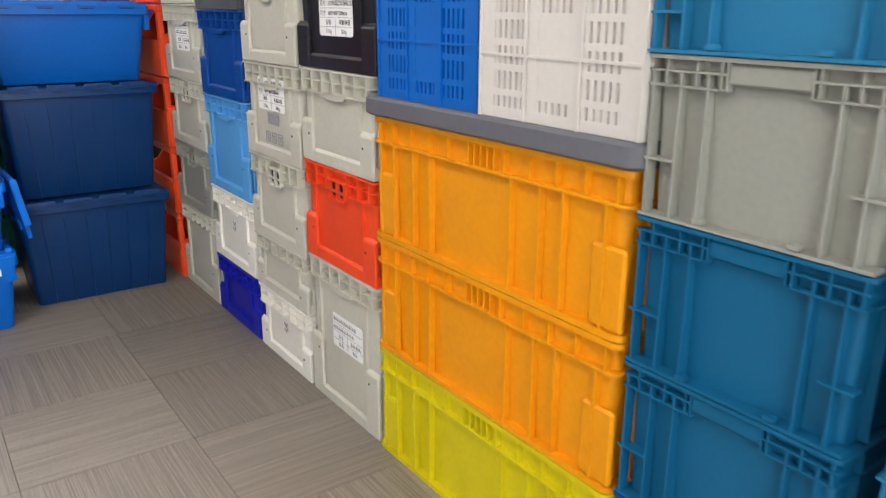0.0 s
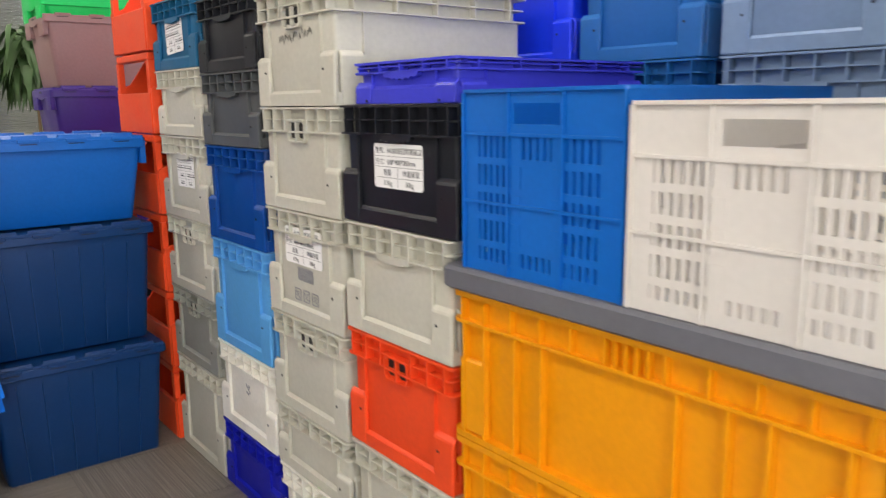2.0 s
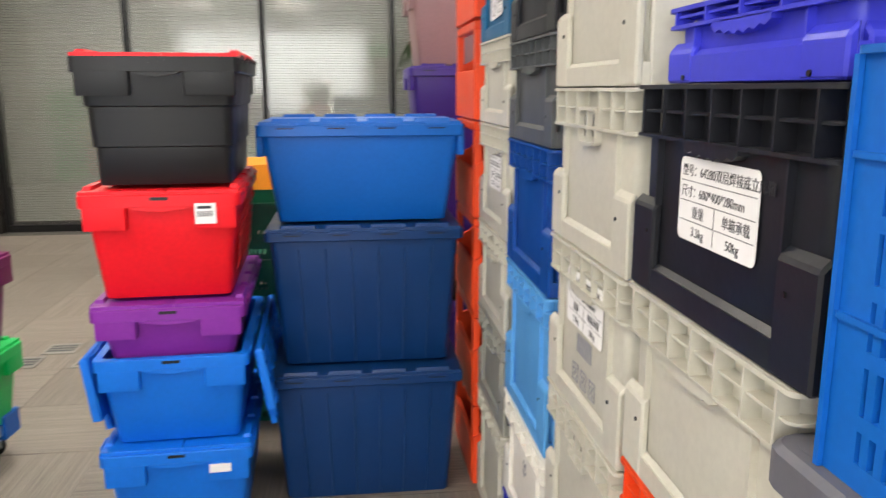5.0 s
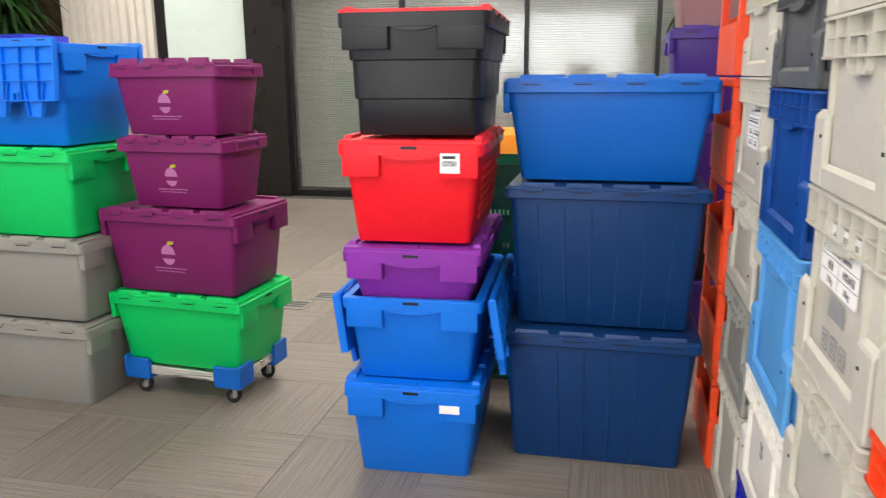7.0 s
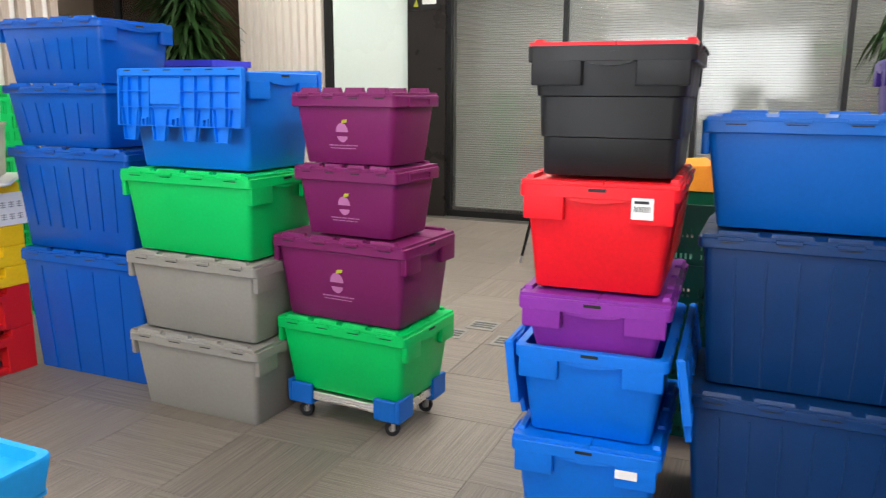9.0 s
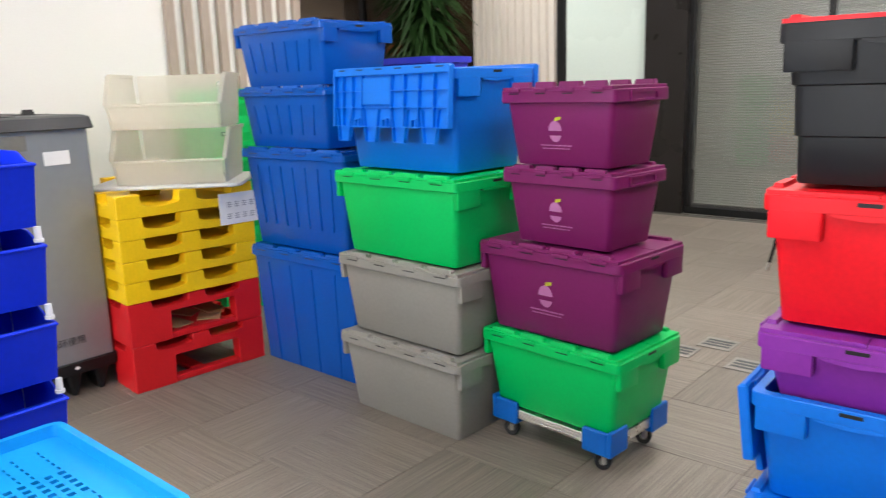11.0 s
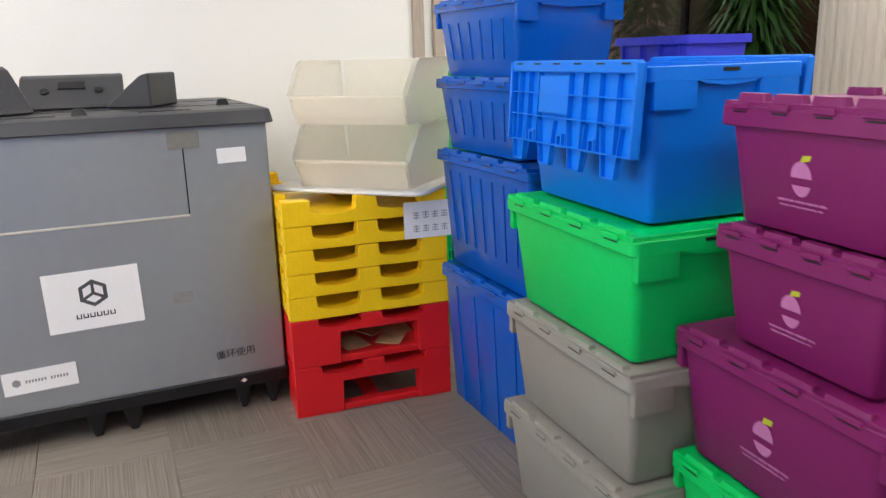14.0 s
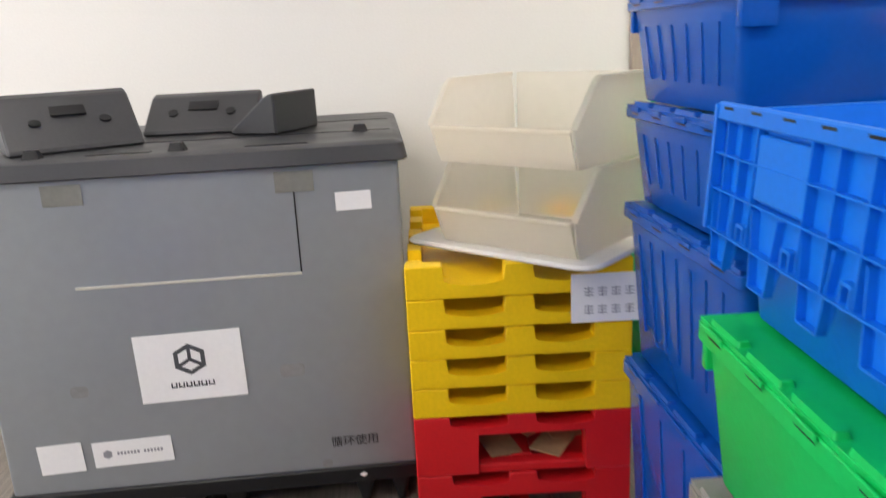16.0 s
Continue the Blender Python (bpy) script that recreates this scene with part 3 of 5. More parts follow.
for name in ("stacking_crate.005", "stacking_crate.012"):
    ob = bpy.data.objects[name]
    cm = bmesh.new()
    for a, b in ((-0.01, 0.012), (0.008, 0.012), (-0.01, -0.01), (0.003, 0.002), (0.009, -0.006), (-0.003, 0.006), (0.0, -0.014)):
        add_box(cm, a - 0.004, a + 0.004, b - 0.004, b + 0.004, 0, 0.0006)
    part("code_mark", cm, "greyink", ob, "small printed code mark").matrix_basis = on_face(ob, 0.0098, 0.0, ob.children[0].dimensions.z * 0.55)


# open-fronted orange crates at the row's end
def picking_crate(x, y, z, w, d, h, label):
    th = thing("picking_crate", label, "crate", pose(x, y, z), "orange picking crates")
    part("base", box(0.01, d - 0.01, 0.008, w - 0.008, 0, 0.012), "orange", th)
    part("back_wall", box(d - 0.02, d, 0, w, 0, h), "orange", th, bevel=0.003)
    for y0 in (0.0, w - 0.012):
        sd = prism(bmesh.new(), [(0, 0), (d - 0.021, 0), (d - 0.021, h), (0.12, h), (0.05, h * 0.62), (0, h * 0.55)], 1, y0, y0 + 0.012)
        part("side_wall", sd, "orange", th, bevel=0.002)
    part("front_wall", box(-0.003, 0.012, 0.013, w - 0.013, 0, h * 0.5), "orange", th, bevel=0.003)
    for k in (0.14, 0.26, 0.38, 0.50):
        part("rib", box(k, k + 0.008, -0.01, -0.001, 0.01, h - 0.03), "orange", th)
    part("rim", box(0.12, d, -0.014, 0.014, h - 0.028, h - 0.002), "orange", th, bevel=0.002)
    part("handle_bar", box(0.0, 0.03, 0.02, w - 0.02, h - 0.03, h - 0.004), "orange", th, bevel=0.004)
    for y0 in (0.013, w - 0.04):
        part("front_post", box(0.0, 0.02, y0, y0 + 0.028, h * 0.5, h - 0.03), "orange", th)
    return th


for k in range(6):
    picking_crate(1.018, 3.306, 0.281 * k, 0.40, 0.6, 0.279, "orange red open-fronted picking crate in a column")

# ---------------- large amber crates, slab and baskets ----------------
def wide_crate(label, z, h, mat):
    w, d = 0.79, 0.58
    th = thing("large_crate", label, "crate", pose(FX, 0.905, z), "large yellow crates")
    part("body", loft(bmesh.new(), [(0, d / 2 - 0.018, w / 2 - 0.018, 0.02), (h - 0.003, d / 2 - 0.014, w / 2 - 0.014, 0.02), (h - 0.003, d / 2 - 0.03, w / 2 - 0.03, 0.02), (0.015, d / 2 - 0.03, w / 2 - 0.03, 0.02)], d / 2, w / 2), mat, th, smooth=True)
    for z0, z1 in ((h - 0.012, h), (h - 0.062, h - 0.056), (0.0, 0.012)):
        part("flange", loft(bmesh.new(), [(z0, d / 2, w / 2, 0.02), (z1, d / 2, w / 2, 0.02), (z1, d / 2 - 0.02, w / 2 - 0.02, 0.015), (z0, d / 2 - 0.02, w / 2 - 0.02, 0.015)], d / 2, w / 2, loop=True), mat, th, smooth=True)
    rib = part("rib", box(0.001, 0.016, -0.003, 0.003, 0.012, h - 0.062), mat, th)
    spots = [0.05, 0.15, 0.21, 0.29, 0.555, 0.62, 0.70]
    rib.matrix_basis = pose(0, spots[0], 0)
    for s in spots[1:] + [0.755]:
        again(rib, 0, s, 0)
    short = part("rim_rib", box(0.001, 0.016, -0.002, 0.002, h - 0.056, h - 0.012), mat, th)
    short.matrix_basis = pose(0, 0.03, 0)
    for s in (0.10, 0.17, 0.24, 0.31, 0.34, 0.36, 0.38, 0.40, 0.42, 0.49, 0.56, 0.63, 0.70, 0.76):
        again(short, 0, s, 0)
    for y0 in (0.004, w - 0.094):
        part("corner_post", box(0.003, 0.018, y0, y0 + 0.075, 0.013, h * 0.55), mat, th, bevel=0.005)
    for k in range(5):
        part("side_rib", box(0.06 + k * 0.11, 0.066 + k * 0.11, 0.001, 0.016, 0.012, h - 0.062), mat, th)
    return th


wide_crate("large lemon yellow ribbed crate on the floor", 0.0, 0.290, "lemon")
wide_crate("large amber yellow ribbed plastic crate", 0.292, 0.290, "amber")
wide_crate("large amber yellow ribbed crate under the slab", 0.584, 0.290, "amber")
th = thing("slab_lid", "dark grey plastic slab lid on the yellow crates", "lid", pose(FX + 0.29, 1.30, 0.876))
part("lip", loft(bmesh.new(), [(0.044, 0.290, 0.396, 0.02), (0.0445, 0.290, 0.396, 0.02), (0.0445, 0.28, 0.386, 0.02), (0.044, 0.28, 0.386, 0.02)], loop=True), "slate", th)
part("plate", loft(bmesh.new(), [(0, 0.298, 0.404, 0.02), (0.006, 0.306, 0.412, 0.026), (0.038, 0.306, 0.412, 0.026), (0.044, 0.300, 0.406, 0.022)]), "slate", th, smooth=True)


def basket(label, x, y, z, w, d, h, mat, rows, xoff=0.0):
    """An open basket with slotted walls; its short wall looks to -x."""
    th = thing("plastic_basket", label, "basket", pose(x, y, z), "slotted baskets on the slab")
    t = 0.006
    part("base", box(0.01, d - 0.01, 0.01, w - 0.01, 0, 0.01), mat, th)

    def wall(length, handle, bars=None):
        bm = bmesh.new()
        zs = [0.0 + (h - 0.075) * k / rows for k in range(rows + 1)]
        add_box(bm, 0, t, 0, length, h - 0.07, h) if not handle else None
        if handle:
            c, hw2 = length / 2, 0.055
            add_box(bm, 0, t, 0, c - hw2, h - 0.07, h)
            add_box(bm, 0, t, c + hw2, length, h - 0.07, h)
            add_box(bm, 0, t, c - hw2, c + hw2, h - 0.024, h)
            add_box(bm, 0, t, c - hw2, c + hw2, h - 0.07, h - 0.058)
        for k in range(rows):
            z0, z1 = zs[k], zs[k + 1]
            add_box(bm, 0, t, 0, length, z1 - 0.004, h - 0.07 if k == rows - 1 else z1 + 0.008)
            if k == 0:
                add_box(bm, 0, t, 0, length, 0, 0.02)
            zl, zh = (0.02 if k == 0 else z0 + 0.008), z1 - 0.004
            add_box(bm, 0, t, 0, 0.04, zl, zh)
            add_box(bm, 0, t, length - 0.04, length, zl, zh)
            third = (length - 0.08) / 3
            if 0 < k < rows - 1:
                add_box(bm, 0, t, 0.04 + third + 0.012, 0.04 + 2 * third - 0.012, zl, zh)
            s = 0.04
            solid = 0 < k < rows - 1
            while s < length - 0.045:
                if solid and 0.04 + third - 0.012 < s + 0.0085 and s < 0.04 + 2 * third + 0.012:
                    s += 0.0158
                    continue
                if bars is None:
                    add_box(bm, 0, t, s, s + 0.0085, zl, zh)
                else:
                    bars.append((s, zl, zh))
                s += 0.0158
            for q in (1, 2):
                add_box(bm, -0.001, t + 0.001, 0.04 + third * q - 0.012, 0.04 + third * q + 0.012, zl, zh)
        return bm
    near = []
    tagged(part("end_wall", wall(w, True, near), mat, th), kind="stuff")
    shapes = {}
    for s, zl, zh in near:
        key = round(zh - zl, 4)
        if key not in shapes:
            shapes[key] = part("slat", box(0.0003, t - 0.0003, 0, 0.0085, 0, zh - zl), mat, th)
            shapes[key].matrix_basis = pose(0, s, zl)
        else:
            again(shapes[key], 0, s, zl)
    tagged(part("far_end_wall", wall(w, True), mat, th), kind="stuff").matrix_basis = pose(d - t, 0, 0)
    sw = part("side_wall", wall(d - 2 * t, False), mat, th)
    sw.matrix_basis = pose(d - t, 0, 0, 0, 0, 90)
    tagged(sw, kind="stuff")
    tagged(again(sw, d - t, w - t, 0, 90), kind="stuff")
    part("rim", loft(bmesh.new(), [(h - 0.006, d / 2 + 0.006, w / 2 + 0.002, 0.012), (h, d / 2 + 0.006, w / 2 + 0.002, 0.012), (h, d / 2 - t, w / 2 - t, 0.01), (h - 0.006, d / 2 - t, w / 2 - t, 0.01)], d / 2, w / 2, loop=True), mat, th, smooth=True)
    for z0 in ((h - 0.075) * 0.5, h - 0.078):
        part("band", loft(bmesh.new(), [(z0, d / 2 + 0.004, w / 2 + 0.001, 0.01), (z0 + 0.005, d / 2 + 0.004, w / 2 + 0.001, 0.01), (z0 + 0.005, d / 2 - 0.001, w / 2 - 0.001, 0.008), (z0, d / 2 - 0.001, w / 2 - 0.001, 0.008)], d / 2, w / 2, loop=True), mat, th)
    for s in (0.0, w * 0.33, w * 0.67, w - 0.006):
        part("upright", box(-0.005, -0.0005, s, s + 0.006, 0, h - 0.006), mat, th)
    return th


basket("bright blue slotted plastic basket, open on top", FX, 1.292, 0.921, 0.362, 0.60, 0.318, "blue", 5)
basket("milky white slotted plastic basket, open on top", FX - 0.002, 0.894, 0.921, 0.39, 0.60, 0.296, "basketwhite", 5)


# ---------------- teal and grey heavy crates ----------------
def heavy_crate(label, x, y, z, w, h, mat, turn=0.0):
    th = thing("heavy_crate", label, "crate", pose(x, y, z, 0, 0, turn), "ribbed teal and grey crates")
    d = 0.56
    part("body", loft(bmesh.new(), [(0, d / 2 - 0.026, w / 2 - 0.016, 0.012), (h - 0.003, d / 2 - 0.018, w / 2 - 0.011, 0.012), (h - 0.003, d / 2 - 0.03, w / 2 - 0.025, 0.01), (0.015, d / 2 - 0.036, w / 2 - 0.03, 0.01)], d / 2, w / 2), mat, th, smooth=True)
    part("rim", loft(bmesh.new(), [(h - 0.006, d / 2, w / 2, 0.01), (h, d / 2, w / 2, 0.01), (h, d / 2 - 0.025, w / 2 - 0.025, 0.01), (h - 0.006, d / 2 - 0.025, w / 2 - 0.025, 0.01)], d / 2, w / 2, loop=True), mat, th)
    for sgn, y0, y1 in ((0, 0.004, 0.115), (1, w - 0.135, w - 0.004)):
        for zz in (h - 0.045, h - 0.024):
            part("flange", box(0.004, 0.022, y0, y1, zz, zz + 0.003), mat, th)
    part("handle_lip", box(0.006, 0.02, 0.115, w - 0.135, h - 0.036, h - 0.008), mat, th, bevel=0.003)
    rib = part("rib", box(0.004, 0.024, -0.002, 0.002, 0.004, h - 0.022), mat, th)
    rib.matrix_basis = pose(0, 0.03, 0)
    for s in (0.075, w - 0.105, w - 0.06, w - 0.012):
        again(rib, 0, s, 0)
    sr = part("rim_rib", box(0.004, 0.022, -0.0015, 0.0015, h - 0.045, h - 0.006), mat, th)
    sr.matrix_basis = pose(0, 0.012, 0)
    for s in (0.055, 0.105, 0.114, w - 0.134, w - 0.125, w - 0.085, w - 0.035):
        again(sr, 0, s, 0)
    part("step", box(0.003, 0.024, 0.002, 0.05, h * 0.36, h * 0.36 + 0.004), mat, th)
    part("step", box(0.003, 0.024, w - 0.06, w - 0.002, h * 0.36, h * 0.36 + 0.004), mat, th)
    part("foot_flange", box(0.002, 0.03, 0.004, w - 0.004, 0.0, 0.005), mat, th)
    for k in range(4):
        for y0 in (0.001, w - 0.02):
            part("side_rib", box(0.06 + k * 0.13, 0.064 + k * 0.13, y0, y0 + 0.019, 0.004, h - 0.006), mat, th)
    for y0 in (0.001, w - 0.02):
        part("side_flange", box(0.02, d - 0.02, y0, y0 + 0.019, h - 0.045, h - 0.041), mat, th)
    for s in (0.10, w - 0.12):
        part("latch_pin", box(0.0, 0.012, s, s + 0.016, 0.007, 0.014), mat, th)
    return th


Y1 = 0.528
heavy_crate("royal blue ribbed crate on the floor", FX, Y1, 0.0, 0.368, 0.312, "navyblue")
heavy_crate("teal blue ribbed plastic crate", FX, Y1, 0.314, 0.368, 0.249, "teal")
heavy_crate("teal blue ribbed plastic crate", FX, Y1, 0.565, 0.368, 0.245, "teal")
heavy_crate("dusty grey ribbed plastic crate", FX, Y1, 0.812, 0.368, 0.240, "midgrey")
heavy_crate("pale teal ribbed crate in the stack", FX - 0.006, Y1 - 0.01, 1.054, 0.380, 0.148, "tealpale")
heavy_crate("grey ribbed plastic crate on top", FX + 0.01, Y1 - 0.03, 1.204, 0.32, 0.25, "grey")
for z, h, mat, lab in ((0.0, 0.23, "teal", "teal blue ribbed plastic crate"), (0.232, 0.226, "midgrey", "dusty grey ribbed plastic crate"), (0.46, 0.274, "tealpale", "pale teal ribbed plastic crate"), (0.736, 0.118, "midgrey", "low dusty grey ribbed crate"), (0.856, 0.196, "tealpale", "pale teal ribbed plastic crate"), (1.054, 0.25, "tealpale", "pale teal ribbed plastic crate")):
    heavy_crate(lab, FX + 0.004, 0.125, z, 0.366, h, mat)

# row behind, partly seen over the baskets
for y, mats in ((1.985, ("blue", "violet", "violet", "blue", "violet", "binblue", "brightblue")), (1.60, ("navy",) * 7), (1.20, ("steelblue",) * 7), (0.80, ("navy", "steelblue") * 3 + ("brightblue",))):
    for k, mat in enumerate(mats):
        names = {"blue": "bright blue", "violet": "blue violet", "binblue": "royal blue", "brightblue": "clear blue", "navy": "dark navy", "steelblue": "grey blue"}
        crate("stacking_crate", names[mat] + " stacking crate in the rear row", 1.66, y, 0.262 * k, 0.36 if y != 1.985 else 0.40, 0.6, 0.26, mat, ribs=6, group="crates in the rear row", plain=k < 4)


# ---------------- lidded tote boxes ----------------
def tote(name, label, m, L, W, H, mat, lid=None, ribs=0, open_lid=False, steps=False, tabs=True, group="", ends=0, bumps=True, lip=0.045, taper=0.042, ribdrop=0.06, tabw=0.105, ridge=0.006):
    """A tapered box with a two-leaf lid. Long side along x, its middle at the origin."""
    lid = lid or mat
    th = thing(name, label, "storage box", m, group)
    hx, hy = L / 2, W / 2
    tx, ty, bx, by = hx - 0.014, hy - 0.014, hx - taper, hy - taper * 0.9
    zt = H - 0.014
    rings = [(0, bx - 0.003, by - 0.003, 0.016), (0.004, bx, by, 0.018)]
    if steps:
        for f in (0.3, 0.31, 0.62, 0.63):
            g = 0.006 * (1 if f in (0.31, 0.63) else 0) + 0.006 * (1 if f > 0.5 else 0)
            rings.append((zt * f, bx + (tx - bx - 0.014) * f + g, by + (ty - by - 0.014) * f + g, 0.024))
    rings += [(H - lip, tx, ty, 0.024), (zt, tx, ty, 0.022)]
    if open_lid:
        rings += [(zt, tx - 0.008, ty - 0.008, 0.02), (0.012, bx - 0.008, by - 0.008, 0.02)]
    part("body", loft(bmesh.new(), rings), mat, th, smooth=True)
    z0 = H - lip
    part("rim", loft(bmesh.new(), [(z0, hx - 0.003, hy - 0.003, 0.016), (z0 + 0.003, hx, hy, 0.018), (H - 0.014, hx, hy, 0.018), (H - 0.012, hx - 0.002, hy - 0.002, 0.016), (H - 0.012, hx - 0.022, hy - 0.022, 0.012), (z0, hx - 0.016, hy - 0.016, 0.012)], loop=True), mat, th, smooth=True)
    # lid leaves meet along the middle with a stepped edge
    if not open_lid:
        for sgn in (1, -1):
            q = []
            n = 6
            for k in range(n):
                a, b = -hx + 0.01 + (L - 0.02) * k / n, -hx + 0.01 + (L - 0.02) * (k + 1) / n
                e = 0.018 if k % 2 else -0.014
                q += [(a, e), (b, e)]
            if sgn > 0:
                pts = [(x, y + 0.0012) for x, y in q] + [(hx - 0.01, hy - 0.004), (-hx + 0.01, hy - 0.004)]
            else:
                pts = [(-hx + 0.01, -hy + 0.004), (hx - 0.01, -hy + 0.004)] + [(x, y - 0.0012) for x, y in reversed(q)]
            leaf = prism(bmesh.new(), pts, 2, H - 0.0125, H - 0.003)
            part("lid_leaf", leaf, lid, th, bevel=0.0008)
            if bumps:
                for k in range(4):
                    a = -hx + 0.03 + (L - 0.06) * (k + 0.12) / 4
                    part("stacking_ridge", loft(bmesh.new(), [(H - 0.003, (L - 0.06) * 0.1, 0.012, 0.004), (H + ridge, (L - 0.06) * 0.1 - 0.003, 0.009, 0.004)], a + (L - 0.06) * 0.1, sgn * (hy - 0.018)), lid, th)
    # hinge knuckles on the long edges
    kn = part("hinge", box(-L * 0.055, L * 0.055, 0, 0.005, H - 0.017, H - 0.006), mat, th, bevel=0.0015)
    kn.matrix_basis = pose(-L * 0.36, -hy - 0.004, 0)
    for sgn in (-1, 1):
        for k in (-0.36, -0.12, 0.12, 0.36):
            if (sgn, k) != (-1, -0.36):
                again(kn, L * k, sgn * (hy + 0.001) - (0.005 if sgn < 0 else 0), 0)
    # thin black strips give the shadow of hinge slots that are not cut
    slot = part("hinge_slot", box(-L * 0.042, L * 0.042, -0.0006, 0.0006, H - 0.0235, H - 0.0205), "jet", th, "black strip for the shade in a hinge slot")
    slot.matrix_basis = pose(-L * 0.36, -hy - 0.0003, 0)
    for sgn in (-1, 1):
        for k in (-0.36, -0.12, 0.12, 0.36):
            if (sgn, k) != (-1, -0.36):
                again(slot, L * k, sgn * (hy + 0.0003), 0)
    if L < 0.45:
        for ex in (-1, 1):
            grip = loft(bmesh.new(), [(0, W * 0.24, 0.015, 0.004), (0.006, W * 0.24, 0.015, 0.004), (0.006, W * 0.22, 0.009, 0.003), (0, W * 0.22, 0.009, 0.003)], loop=True)
            part("grip_frame", grip, mat, th).matrix_basis = pose(ex * (hx - 0.001), 0, H - 0.033) @ (EASTF if ex > 0 else FACE)
    if tabs:
        tw, td = tabw * W / 0.4, min(0.055, H * 0.2)
        for ex in (-1, 1):
            for ey in (-1, 1):
                c = ey * (hy - 0.012 - tw / 2)
                x0 = ex * hx
                tb = loft(bmesh.new(), [(z0 - td, 0.009, tw / 2 - 0.002, 0.003), (z0 - td + 0.004, 0.010, tw / 2, 0.004), (z0 + 0.006, 0.010, tw / 2, 0.004)], x0 - ex * 0.0105, c)
                part("grip_tab", tb, mat, th, smooth=True)
            arch = [(-0.5 * W + tw + 0.012, 0.0), (-0.5 * W + tw + 0.03, -0.008), (0, -0.014), (0.5 * W - tw - 0.03, -0.008), (0.5 * W - tw - 0.012, 0.0)]
            part("grip_lip", prism(bmesh.new(), [(a, z0 + 0.004 + b) for a, b in arch], 0, ex * hx - ex * 0.001, ex * hx - ex * 0.02), mat, th)
            # latch notch is a black patch in place of its shade
            part("latch_slot", loft(bmesh.new(), [(0, 0.022, 0.004, 0.002), (0.0015, 0.022, 0.004, 0.002)]), "jet", th, "black patch for the shade in a latch slot").matrix_basis = pose(ex * (hx - 0.0005), 0, H - 0.022) @ (EASTF if ex > 0 else FACE)
    if ribs:
        for sgn in (-1, 1):
            for k in range(ribs):
                u = (k + 0.5) / ribs * 2 - 1
                ztop, zbot = H - lip - ribdrop * 0.4, 0.004
                if ribs >= 5 and ribdrop > 0.07:
                    zbot = H * 0.22
                f0, f1 = zbot / zt, ztop / zt
                yb, yt = by + (ty - by) * f0, by + (ty - by) * f1
                xb, xt = u * (tx - 0.06), u * (tx - 0.04)
                bm = bmesh.new()
                vs = [bm.verts.new(p) for p in ((xb - 0.003, sgn * (yb - 0.003), zbot), (xb + 0.003, sgn * (yb - 0.003), zbot), (xt + 0.003, sgn * (yt - 0.003), ztop), (xt - 0.003, sgn * (yt - 0.003), ztop), (xb - 0.002, sgn * (yb + 0.005), zbot), (xb + 0.002, sgn * (yb + 0.005), zbot), (xt + 0.002, sgn * (yt + 0.005), ztop), (xt - 0.002, sgn * (yt + 0.005), ztop))]
                for f in ((0, 1, 2, 3), (4, 5, 6, 7), (0, 1, 5, 4), (1, 2, 6, 5), (2, 3, 7, 6), (3, 0, 4, 7)):
                    bm.faces.new([vs[i] for i in f])
                part("rib", bm, mat, th)
    return th


